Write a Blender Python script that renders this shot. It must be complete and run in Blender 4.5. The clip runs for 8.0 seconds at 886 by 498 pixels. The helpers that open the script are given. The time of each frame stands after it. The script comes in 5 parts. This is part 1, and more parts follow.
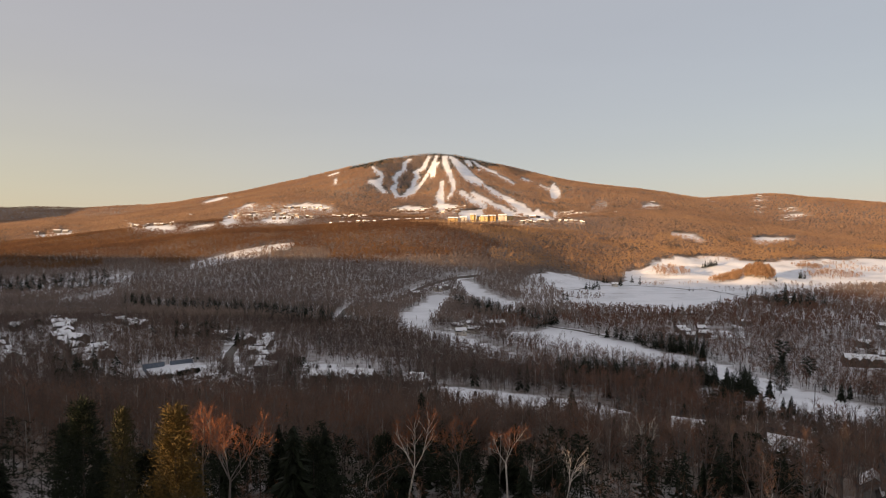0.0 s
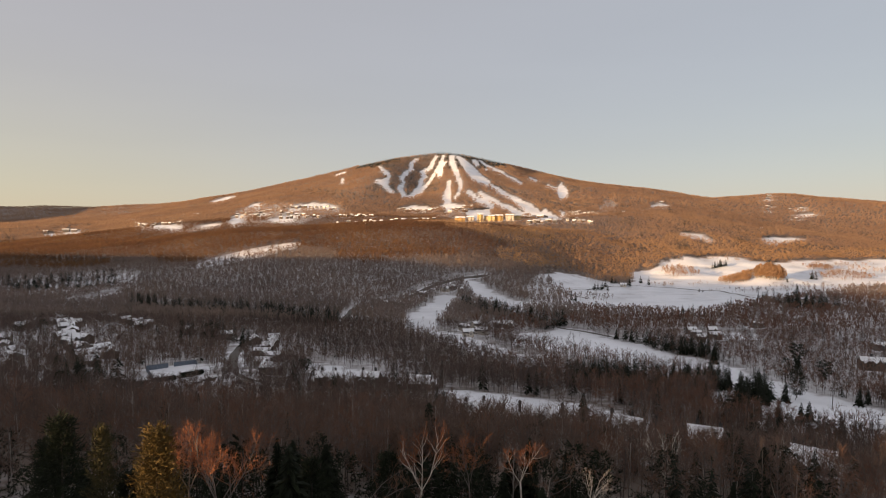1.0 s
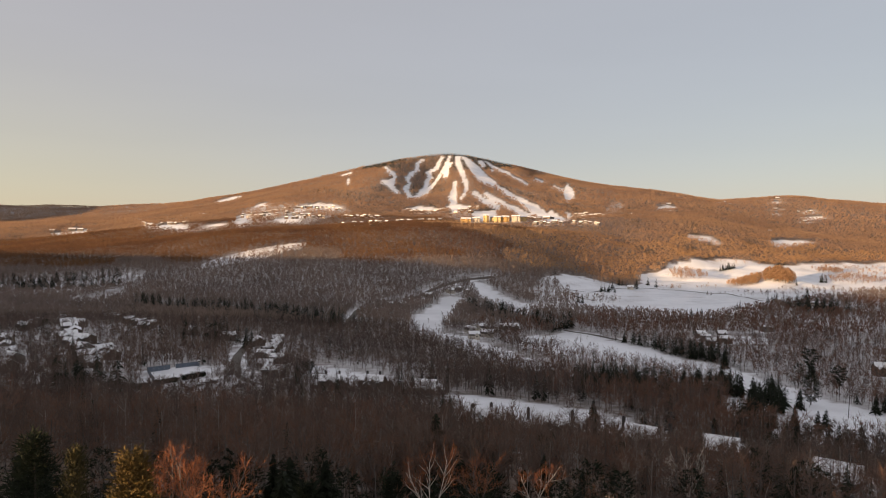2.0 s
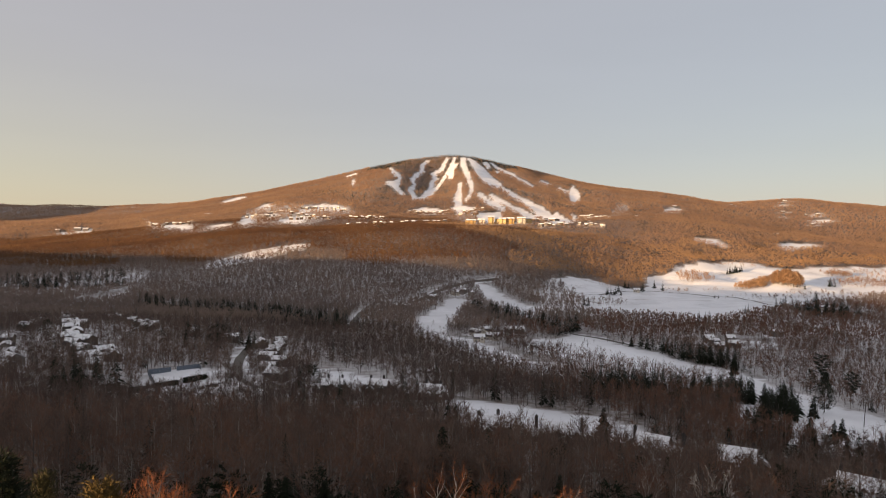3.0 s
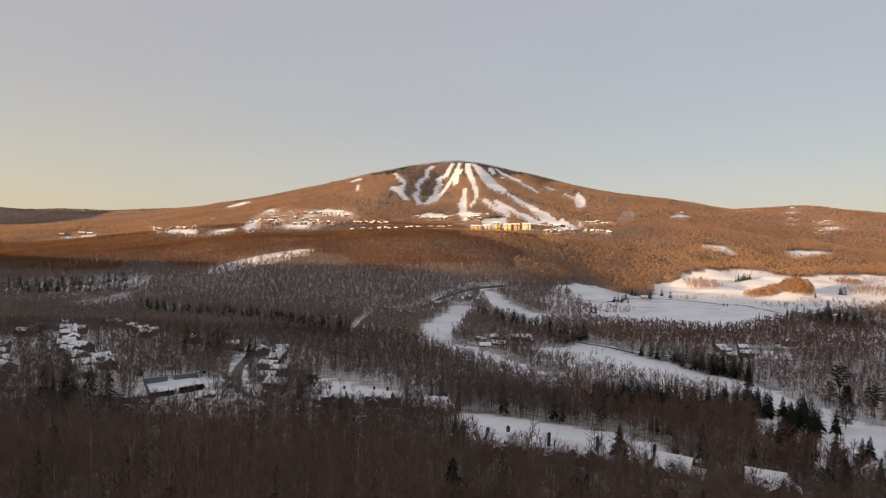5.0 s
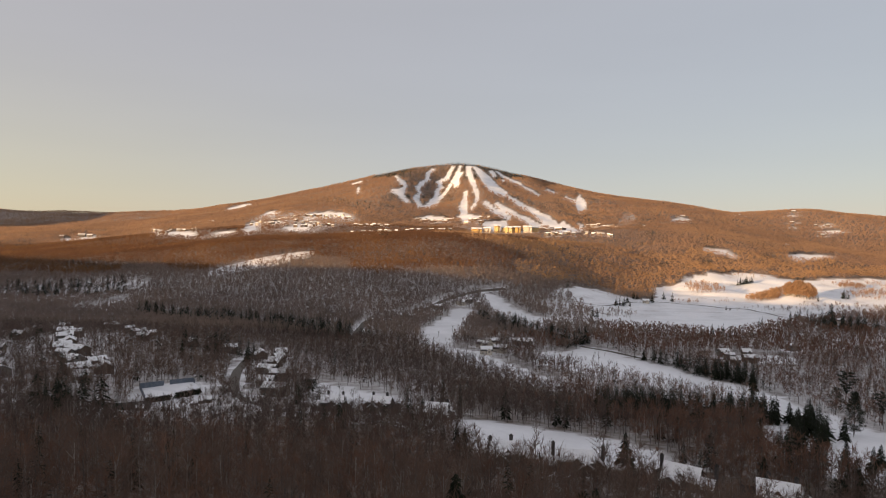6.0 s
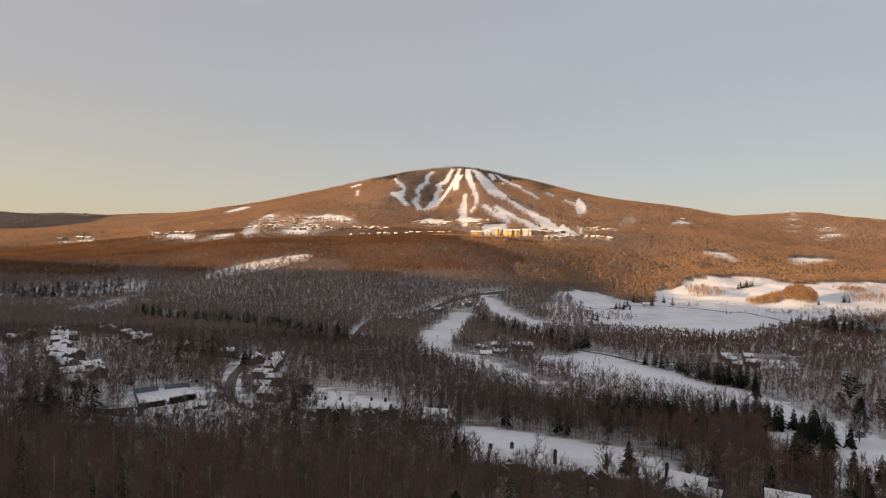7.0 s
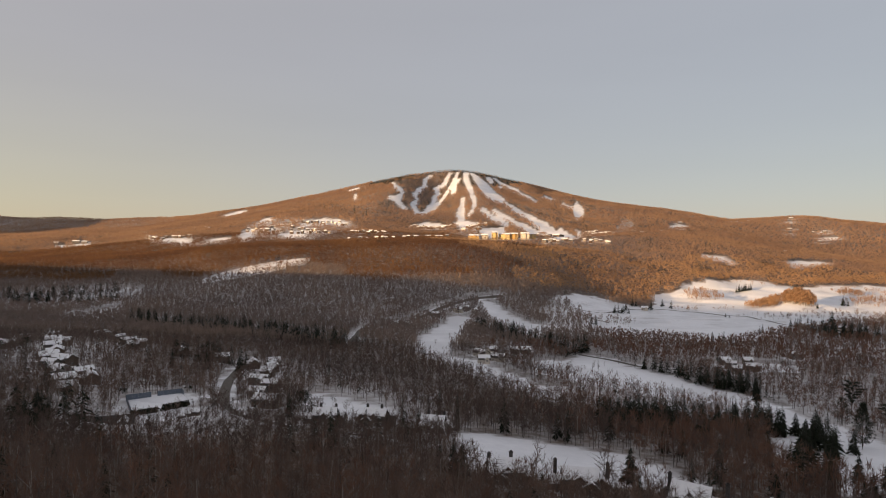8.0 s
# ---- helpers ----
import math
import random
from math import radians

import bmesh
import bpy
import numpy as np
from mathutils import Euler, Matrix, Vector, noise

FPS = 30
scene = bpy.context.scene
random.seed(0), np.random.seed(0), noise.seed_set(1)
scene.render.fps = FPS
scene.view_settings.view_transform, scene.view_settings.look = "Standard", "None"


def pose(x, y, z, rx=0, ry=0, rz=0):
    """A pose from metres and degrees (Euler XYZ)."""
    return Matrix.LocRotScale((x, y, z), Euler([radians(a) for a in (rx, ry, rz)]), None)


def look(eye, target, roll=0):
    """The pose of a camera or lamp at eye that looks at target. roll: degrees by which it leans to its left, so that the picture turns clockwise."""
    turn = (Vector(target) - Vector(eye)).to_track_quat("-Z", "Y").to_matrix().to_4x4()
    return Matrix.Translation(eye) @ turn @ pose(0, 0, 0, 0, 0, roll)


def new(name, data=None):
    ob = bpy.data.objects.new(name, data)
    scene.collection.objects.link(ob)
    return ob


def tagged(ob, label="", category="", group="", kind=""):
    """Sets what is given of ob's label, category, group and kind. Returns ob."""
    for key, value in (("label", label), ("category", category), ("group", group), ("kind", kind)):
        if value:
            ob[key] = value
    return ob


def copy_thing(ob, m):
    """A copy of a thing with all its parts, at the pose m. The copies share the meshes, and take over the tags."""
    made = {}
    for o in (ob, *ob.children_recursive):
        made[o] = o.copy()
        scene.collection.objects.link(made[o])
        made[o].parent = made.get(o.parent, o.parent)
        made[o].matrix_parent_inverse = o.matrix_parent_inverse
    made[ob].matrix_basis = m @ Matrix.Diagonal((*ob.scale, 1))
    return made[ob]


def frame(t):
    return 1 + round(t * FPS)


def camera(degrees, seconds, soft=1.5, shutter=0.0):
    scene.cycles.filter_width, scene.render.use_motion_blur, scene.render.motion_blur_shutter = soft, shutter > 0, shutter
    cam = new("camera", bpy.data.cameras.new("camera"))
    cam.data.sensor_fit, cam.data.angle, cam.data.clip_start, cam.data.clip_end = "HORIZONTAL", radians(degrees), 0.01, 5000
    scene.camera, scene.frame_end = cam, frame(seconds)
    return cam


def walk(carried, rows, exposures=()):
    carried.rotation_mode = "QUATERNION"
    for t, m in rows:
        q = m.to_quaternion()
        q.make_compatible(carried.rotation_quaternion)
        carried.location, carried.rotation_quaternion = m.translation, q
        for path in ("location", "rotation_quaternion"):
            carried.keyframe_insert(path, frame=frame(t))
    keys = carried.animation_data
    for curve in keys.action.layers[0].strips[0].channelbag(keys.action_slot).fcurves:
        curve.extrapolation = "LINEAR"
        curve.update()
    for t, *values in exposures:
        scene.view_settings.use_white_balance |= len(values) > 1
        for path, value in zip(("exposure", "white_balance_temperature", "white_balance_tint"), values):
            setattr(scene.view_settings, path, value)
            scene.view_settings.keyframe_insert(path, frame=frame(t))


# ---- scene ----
cam = camera(73.0, 8.0, soft=1.0)
ROWS = [
    (0, 0.00, 0.00, 100.00, 87.660, -0.000, 0.000),
    (0.5, -0.20, 3.62, 100.06, 87.601, 0.006, 0.331),
    (1, -0.48, 7.22, 100.11, 87.627, -0.079, 0.655),
    (1.5, -0.82, 10.79, 100.15, 87.669, -0.209, 0.933),
    (3, -2.04, 21.20, 100.20, 87.845, -0.624, 1.626),
    (3.5, -2.47, 24.55, 100.20, 87.969, -0.731, 1.810),
    (4, -2.89, 27.81, 100.20, 88.103, -0.768, 1.924),
    (4.5, -3.28, 30.98, 100.19, 88.252, -0.804, 1.982),
    (6, -4.20, 39.85, 100.12, 88.645, -0.985, 2.094),
    (6.5, -4.36, 42.56, 100.09, 88.790, -1.024, 2.058),
    (7, -4.43, 45.13, 100.06, 88.938, -1.062, 2.022),
    (7.5, -4.40, 47.56, 100.03, 89.101, -1.026, 1.935),
    (8, -4.25, 49.82, 100.00, 89.292, -0.988, 1.828),
]
walk(cam, [(t, pose(x, y, z, rx, ry, rz)) for t, x, y, z, rx, ry, rz in ROWS], exposures=[(0.0, 1.06, 6900, 15), (3.0, 1.08, 6900, 15), (6.0, 1.08, 6900, 15), (7.0, 1.0, 6900, 15), (8.0, 0.92, 6900, 15)])

# ---- sky and low sun ----
SUN_TURN, SUN_UP = 52.0, 5.4  # degrees west of straight behind, and above the horizon
TO_SUN = Vector((-math.sin(radians(SUN_TURN)) * math.cos(radians(SUN_UP)), -math.cos(radians(SUN_TURN)) * math.cos(radians(SUN_UP)), math.sin(radians(SUN_UP))))
world = bpy.data.worlds.new("sky")
scene.world = world
world.use_nodes = True
wn, wl = world.node_tree.nodes, world.node_tree.links
wn.clear()
sky = wn.new("ShaderNodeTexSky")
sky.sky_type, sky.sun_disc = "NISHITA", False
sky.sun_elevation, sky.sun_rotation = radians(SUN_UP), math.atan2(TO_SUN.x, TO_SUN.y)
sky.altitude, sky.air_density, sky.dust_density, sky.ozone_density = 600, 1.0, 0.4, 1.0
back = wn.new("ShaderNodeBackground")
back.inputs["Strength"].default_value = 0.021
veil = wn.new("ShaderNodeBackground")  # thin high haze: cool overhead and away from the sun, warm low on the sun's side
aim = wn.new("ShaderNodeTexCoord")
toward = wn.new("ShaderNodeVectorMath")
toward.operation, toward.inputs[1].default_value = "DOT_PRODUCT", (TO_SUN.x, TO_SUN.y, 0.0)
wl.new(aim.outputs["Generated"], toward.inputs[0])
height = wn.new("ShaderNodeSeparateXYZ")
wl.new(aim.outputs["Generated"], height.inputs[0])


def sky_range(socket, lo, hi, to_lo=0.0, to_hi=1.0):
    r = wn.new("ShaderNodeMapRange")
    r.interpolation_type = "SMOOTHSTEP"
    for key, value in (("From Min", lo), ("From Max", hi), ("To Min", to_lo), ("To Max", to_hi)):
        r.inputs[key].default_value = value
    wl.new(socket, r.inputs["Value"])
    return r.outputs["Result"]


def sky_math(operation, a, b):
    m = wn.new("ShaderNodeMath")
    m.operation = operation
    for socket, value in zip(m.inputs, (a, b)):
        if isinstance(value, float):
            socket.default_value = value
        else:
            wl.new(value, socket)
    return m.outputs["Value"]


tint = wn.new("ShaderNodeValToRGB")
for at, colour in ((0.0, (0.163, 0.177, 0.202)), (0.19, (0.174, 0.187, 0.209)), (0.48, (0.197, 0.197, 0.208)), (1.0, (0.214, 0.205, 0.206))):
    stop = tint.color_ramp.elements[0] if at == 0.0 else tint.color_ramp.elements[1] if at == 1.0 else tint.color_ramp.elements.new(at)
    stop.position, stop.color = at, (*colour, 1)
tint_line = wn.new("ShaderNodeMapRange")
tint_line.inputs["From Min"].default_value = -1.0
wl.new(toward.outputs["Value"], tint_line.inputs["Value"])
wl.new(tint_line.outputs["Result"], tint.inputs["Fac"])
glow = wn.new("ShaderNodeMix")
glow.data_type = "RGBA"
wl.new(sky_math("MULTIPLY", sky_range(height.outputs["Z"], 0.30, -0.02), sky_range(toward.outputs["Value"], -0.72, 0.12)), glow.inputs["Factor"])
wl.new(tint.outputs["Color"], glow.inputs["A"])
glow.inputs["B"].default_value = (0.222, 0.213, 0.176, 1)
wisps = wn.new("ShaderNodeTexNoise")  # faint streaks of cirrus
wisps.inputs["Scale"].default_value, wisps.inputs["Detail"].default_value = 2.2, 3.0
stretch = wn.new("ShaderNodeVectorMath")
stretch.operation, stretch.inputs[1].default_value = "MULTIPLY", (0.8, 0.8, 5.0)
wl.new(aim.outputs["Generated"], stretch.inputs[0])
wl.new(stretch.outputs["Vector"], wisps.inputs["Vector"])
wl.new(glow.outputs["Result"], veil.inputs["Color"])
wl.new(sky_range(wisps.outputs["Fac"], 0.25, 0.75, 0.982, 1.018), veil.inputs["Strength"])
both = wn.new("ShaderNodeAddShader")
wout = wn.new("ShaderNodeOutputWorld")
wl.new(sky.outputs["Color"], back.inputs["Color"])
wl.new(back.outputs["Background"], both.inputs[0])
wl.new(veil.outputs["Background"], both.inputs[1])
wl.new(both.outputs["Shader"], wout.inputs["Surface"])
sun = new("sun", bpy.data.lights.new("sun", "SUN"))
sun.data.energy, sun.data.angle, sun.data.color = 4.6, radians(0.6), (1.0, 0.69, 0.385)
sun.matrix_world = look((0, 0, 0), -TO_SUN)

# ---- materials ----
def shader(name, colors, rough=0.8, grain=1.0, patch=0.0, spread=0.0, relief=0.0, island=False, metal=0.0, spec=0.3, litter=None, thin=0.0, tone=0.0):
    """A node material: two colours mixed by fine noise (grain, metres) and broad noise (patch), with a random lightness for each piece."""
    m = bpy.data.materials.new(name)
    m.use_nodes = True
    n, l = m.node_tree.nodes, m.node_tree.links
    bsdf = n["Principled BSDF"]
    bsdf.inputs["Roughness"].default_value, bsdf.inputs["Metallic"].default_value = rough, metal
    bsdf.inputs["Specular IOR Level"].default_value = spec
    geo = n.new("ShaderNodeNewGeometry")

    def noise_at(size, detail):
        t = n.new("ShaderNodeTexNoise")
        t.inputs["Scale"].default_value, t.inputs["Detail"].default_value = 1.0 / size, detail
        l.new(geo.outputs["Position"], t.inputs["Vector"])
        return t.outputs["Fac"]

    def sharpen(socket, a, b):
        r = n.new("ShaderNodeMapRange")
        r.inputs["From Min"].default_value, r.inputs["From Max"].default_value = a, b
        l.new(socket, r.inputs["Value"])
        return r.outputs["Result"]

    def blend(fac, a, b):
        x = n.new("ShaderNodeMix")
        x.data_type = "RGBA"
        l.new(fac, x.inputs["Factor"])
        for socket, value in ((x.inputs["A"], a), (x.inputs["B"], b)):
            if hasattr(value, "is_linked"):
                l.new(value, socket)
            else:
                socket.default_value = (*value, 1)
        return x.outputs["Result"]

    fine = noise_at(grain, 4)
    col = blend(sharpen(fine, 0.35, 0.65), colors[0], colors[1])
    if patch and len(colors) > 2:
        col = blend(sharpen(noise_at(patch, 3), 0.42, 0.62), col, colors[2])
    if litter:
        layer = n.new("ShaderNodeAttribute")
        layer.attribute_name = "brush"
        ragged = n.new("ShaderNodeMath")
        ragged.operation = "MULTIPLY_ADD"
        ragged.inputs[1].default_value, ragged.inputs[2].default_value = 1.2, -0.6
        l.new(noise_at(6.0, 4), ragged.inputs[0])
        total = n.new("ShaderNodeMath")
        total.operation, total.use_clamp = "ADD", True
        l.new(ragged.outputs["Value"], total.inputs[0])
        l.new(layer.outputs["Fac"], total.inputs[1])
        gate = n.new("ShaderNodeMath")
        gate.operation = "MULTIPLY"
        gate.use_clamp = True
        l.new(total.outputs["Value"], gate.inputs[0])
        l.new(sharpen(layer.outputs["Fac"], 0.02, 0.25), gate.inputs[1])
        col = blend(gate.outputs["Value"], col, blend(sharpen(noise_at(70.0, 5), 0.38, 0.62), litter, tuple(0.62 * c for c in litter)))
    if spread:
        if island:
            rnd = geo.outputs["Random Per Island"]
        else:
            rnd = n.new("ShaderNodeObjectInfo").outputs["Random"]
        hsv = n.new("ShaderNodeHueSaturation")
        v = n.new("ShaderNodeMapRange")
        v.inputs["To Min"].default_value, v.inputs["To Max"].default_value = 1 - spread, 1 + spread
        l.new(rnd, v.inputs["Value"])
        l.new(v.outputs["Result"], hsv.inputs["Value"])
        l.new(col, hsv.inputs["Color"])
        col = hsv.outputs["Color"]
    if tone:  # each tree of a wood a little lighter or darker than the next
        own = n.new("ShaderNodeAttribute")
        own.attribute_name = "tone"
        value = n.new("ShaderNodeMath")
        value.operation = "MULTIPLY_ADD"
        value.inputs[1].default_value, value.inputs[2].default_value = tone, 1.0
        l.new(own.outputs["Fac"], value.inputs[0])
        hue = n.new("ShaderNodeHueSaturation")
        l.new(value.outputs["Value"], hue.inputs["Value"])
        l.new(col, hue.inputs["Color"])
        col = hue.outputs["Color"]
    l.new(col, bsdf.inputs["Base Color"])
    if thin:  # fine twigs and needles let light round them
        soft = n.new("ShaderNodeBsdfTranslucent")
        l.new(col, soft.inputs["Color"])
        mix = n.new("ShaderNodeMixShader")
        mix.inputs["Fac"].default_value = thin
        l.new(bsdf.outputs["BSDF"], mix.inputs[1])
        l.new(soft.outputs["BSDF"], mix.inputs[2])
        l.new(mix.outputs["Shader"], n["Material Output"].inputs["Surface"])
    if relief:
        b = n.new("ShaderNodeBump")
        b.inputs["Strength"].default_value, b.inputs["Distance"].default_value = 0.6, relief
        l.new(fine, b.inputs["Height"])
        l.new(b.outputs["Normal"], bsdf.inputs["Normal"])
    return m


SNOW = shader("snow", ((0.92, 0.93, 0.96), (0.86, 0.87, 0.91), (0.78, 0.79, 0.82)), 0.55, 3.0, 45.0, relief=0.25, litter=(0.180, 0.126, 0.092))
ROOF_SNOW = shader("roof_snow", ((0.92, 0.93, 0.95), (0.85, 0.86, 0.89)), 0.6, 1.5, relief=0.1)
BARK = shader("bark", ((0.175, 0.150, 0.136), (0.10, 0.086, 0.078)), 0.9, 0.6, tone=0.3)
DARK_BARK = shader("conifer_bark", ((0.070, 0.056, 0.046), (0.040, 0.033, 0.028)), 0.9, 0.4)
PALE_BARK = shader("pale_bark", ((0.64, 0.58, 0.51), (0.40, 0.355, 0.31)), 0.8, 0.5, spread=0.15)
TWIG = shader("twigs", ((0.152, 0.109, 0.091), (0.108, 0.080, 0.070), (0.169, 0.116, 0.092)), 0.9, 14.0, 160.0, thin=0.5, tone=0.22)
RUST_TWIG = shader("rust_twigs", ((0.192, 0.101, 0.058), (0.146, 0.080, 0.049), (0.226, 0.121, 0.060)), 0.9, 30.0, 190.0, thin=0.55, tone=0.16)
RED_TWIG = shader("red_twigs", ((0.222, 0.124, 0.086), (0.166, 0.095, 0.069)), 0.8, 2.0, thin=0.5, tone=0.2)
MAPLE_TWIG = shader("maple_twigs", ((0.215, 0.108, 0.068), (0.150, 0.080, 0.055)), 0.8, 2.0, spread=0.2, island=True, thin=0.35)
SPRAY = shader("rusty_sprays", ((0.34, 0.130, 0.062), (0.24, 0.095, 0.050)), 0.8, 1.5, spread=0.2, island=True, thin=0.3)
# paler and greyer than the near twigs: distance haze put into the colour
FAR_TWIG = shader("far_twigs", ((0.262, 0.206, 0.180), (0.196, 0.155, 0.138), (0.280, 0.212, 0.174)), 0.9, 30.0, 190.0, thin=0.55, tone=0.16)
# twigs of the sunlit slopes: part of the sun's warmth is in these colours
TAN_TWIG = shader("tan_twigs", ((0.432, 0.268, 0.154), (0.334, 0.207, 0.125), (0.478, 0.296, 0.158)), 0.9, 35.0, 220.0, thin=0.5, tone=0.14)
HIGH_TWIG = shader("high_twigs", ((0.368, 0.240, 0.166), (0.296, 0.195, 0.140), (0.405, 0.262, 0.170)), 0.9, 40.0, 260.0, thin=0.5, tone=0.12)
NEEDLE = shader("needles", ((0.020, 0.027, 0.012), (0.010, 0.014, 0.007)), 0.8, 1.2, spread=0.22, island=True, thin=0.25)
OLIVE_NEEDLE = shader("olive_needles", ((0.062, 0.052, 0.018), (0.030, 0.028, 0.011)), 0.8, 1.2, spread=0.25, island=True)
GOLD_NEEDLE = shader("golden_needles", ((0.120, 0.074, 0.016), (0.060, 0.042, 0.012)), 0.8, 1.2, spread=0.25, island=True)
PALE_TRUNK = shader("pale_trunks", ((0.36, 0.325, 0.295), (0.25, 0.222, 0.20)), 0.9, 0.8, tone=0.2)
ROAD = shader("salted_asphalt", ((0.165, 0.145, 0.128), (0.110, 0.098, 0.088)), 0.85, 2.0, relief=0.02)
SIDING = shader("cedar_siding", ((0.16, 0.115, 0.085), (0.10, 0.075, 0.058)), 0.85, 0.7, spread=0.25)
GREY_SIDING = shader("grey_siding", ((0.22, 0.20, 0.185), (0.15, 0.14, 0.13)), 0.85, 0.8, spread=0.2)
SHINGLE = shader("roof_shingles", ((0.075, 0.066, 0.06), (0.045, 0.04, 0.038)), 0.9, 0.6, relief=0.02)
CREAM = shader("cream_stucco", ((0.66, 0.50, 0.24), (0.58, 0.43, 0.20)), 0.8, 4.0, spread=0.1)
OCHRE = shader("ochre_clapboard", ((0.52, 0.34, 0.13), (0.44, 0.28, 0.10)), 0.8, 4.0, spread=0.1)
PALE_WALL = shader("pale_clapboard", ((0.62, 0.56, 0.48), (0.52, 0.47, 0.40)), 0.8, 3.0, spread=0.2)
TRIM = shader("white_trim", ((0.72, 0.71, 0.68), (0.62, 0.61, 0.58)), 0.6, 1.0)
GLASS = shader("window_glass", ((0.02, 0.022, 0.026), (0.03, 0.032, 0.036)), 0.08, 2.0, spec=0.6)
STONE = shader("chimney_stone", ((0.10, 0.09, 0.085), (0.055, 0.05, 0.048)), 0.95, 0.4, spread=0.15)
NETTING = shader("windscreen_fabric", ((0.17, 0.20, 0.24), (0.13, 0.155, 0.19)), 0.9, 0.8)
STEEL = shader("galvanised_steel", ((0.30, 0.31, 0.32), (0.22, 0.23, 0.24)), 0.5, 0.5, metal=0.7)

# ---- lie of the land ----
def smooth(a, b, v):
    u = np.clip((np.asarray(v, float) - a) / (b - a), 0.0, 1.0)
    return u * u * (3 - 2 * u)


def bump(x, y, cx, cy, rx, ry, h, turn=0.0):
    c, s = math.cos(radians(turn)), math.sin(radians(turn))
    u, v = (x - cx) * c + (y - cy) * s, (y - cy) * c - (x - cx) * s
    return h * np.exp(-((u / rx) ** 2) - (v / ry) ** 2)


def curve_at(v, knots):
    """A smoothed broken line through (place, height) knots."""
    k = np.array(knots, float)
    d = 0.02 * (k[-1, 0] - k[0, 0])
    return sum(w * np.interp(v + o * d, k[:, 0], k[:, 1]) for o, w in ((-1, 0.2), (-0.5, 0.2), (0, 0.2), (0.5, 0.2), (1, 0.2)))


def ripple(x, y, size, seed=0.0):
    """Gentle rolling of about one unit, with waves of about that size in metres."""
    k = 2 * math.pi / size
    return (np.sin(k * (x * 0.83 + y * 0.55) + 1.3 + seed) + np.sin(k * 1.37 * (x * -0.41 + y * 0.91) + 4.1 + 2 * seed)
            + np.sin(k * 0.71 * (x * 0.97 - y * 0.23) + 2.2 + 3 * seed) + 0.6 * np.sin(k * 2.3 * (x * 0.31 + y * 0.95) + seed)) / 3.0


SHOULDER = (112, 134, 142, 178, 165, 180, 157, 134, 127, 80)


def land(x, y):
    """The height of the ground, in metres; the valley floor lies near -22."""
    x, y = np.asarray(x, float), np.asarray(y, float)
    near = np.interp(y, (-900, -300, -60, 0, 60, 110, 150, 200, 250, 300, 350, 420, 500, 600, 720, 900, 1100, 1300, 1500, 2600),
                     (70, 60, 55, 54, 53.5, 50, 42, 27.5, 18.5, 11.5, 5, -4, -11, -17, -21, -23, -24, -24, -20, 0))
    lean = np.where(x > 0, -0.062 * np.minimum(x, 260), -0.028 * np.maximum(x, -400)) * smooth(1000, 300, y) * smooth(0, 160, y)
    z = near + lean
    z = z + bump(x, y, -340, 560, 120, 110, 9) + bump(x, y, 700, 1500, 330, 120, 7) + bump(x, y, 950, 1350, 160, 90, 8) + bump(x, y, 690, 1310, 62, 45, 17) + 4.0 * smooth(1150, 1300, y) * smooth(1800, 1650, y) * smooth(350, 500, x) * ripple(x, y, 130, 4.0)
    z = z + (4.7 - z) * smooth(34, 22, np.hypot((x + 173) * 0.9, (y - 372) * 0.62))  # level terrace for the courts
    # wooded ridge across the valley, falling to the west
    crest = curve_at(x, ((-2600, 0), (-1400, 8), (-1000, 30), (-640, 60), (-380, 82), (-120, 92), (60, 87), (180, 79), (300, 69), (420, 58), (600, 42), (850, 22), (1300, 4), (3000, 20)))
    rise = smooth(0, 1, (y - 860 - 0.12 * np.abs(x + 150) - 420 * smooth(-60, 480, x)) / (700 - 0.12 * np.abs(x + 150) - 200 * smooth(-60, 480, x)))
    z = z + (crest + 22) * rise * np.where(y < 1560, 1, 1.0)
    # plateau behind, with the resort on it
    z = z + (104 - 0.9 * crest) * smooth(1620, 2050, y) * smooth(-1500, -500, x) * smooth(1500, 600, x)
    z = z + 38 * smooth(1700, 2300, y) * smooth(-700, -1500, x)
    # the mountain
    top = curve_at(x, ((-4200, 108), (-2600, 125), (-1900, 175), (-1650, 215), (-1350, 270), (-1080, 312), (-780, 365), (-500, 420), (-290, 465), (-150, 489), (0, 496), (160, 473),
                       (400, 405), (750, 309), (1100, 241), (1380, 193), (1800, 168), (2600, 150), (4200, 110)))
    u = (y - 2060) / 1640.0
    face = np.where(u < 1, np.clip(u, 0, 1) ** 1.12, np.clip(1 - 0.55 * (u - 1), 0.0, 1))
    spur = np.sin(np.clip(u, 0, 1) * math.pi) * (
        bump(x, 0, -350, 0, 120, 1, 60) - bump(x, 0, -130, 0, 110, 1, 70) + bump(x, 0, 60, 0, 110, 1, 35) + bump(x, 0, 330, 0, 140, 1, 22)
        - bump(x, 0, 430, 0, 90, 1, 22) + bump(x, 0, 640, 0, 150, 1, 18) - bump(x, 0, -900, 0, 260, 1, 25) + 9 * np.sin(x / 75.0 + y / 400.0))
    base = 96.0
    z = np.where(u > 0, z + np.maximum(top + spur * 1.0 - base, 0) * face, z)
    # long wooded rise to the east and the shoulder on it
    z = z + bump(x, y, 1650, 2950, 900, 700, 130) + bump(x, y, 1540, 2800, 340, 260, 33) + bump(x, y, 2900, 3000, 900, 900, 62)
    # far ridge to the west, and low hills before it
    z = z + bump(x, y, -3300, 3900, 1600, 420, 128, -10) + bump(x, y, -2900, 2500, 420, 260, 45)
    # unseen high shoulder to the south-east, added to keep the low sun off the valley
    off = 0.667 * x + 0.745 * y + 721
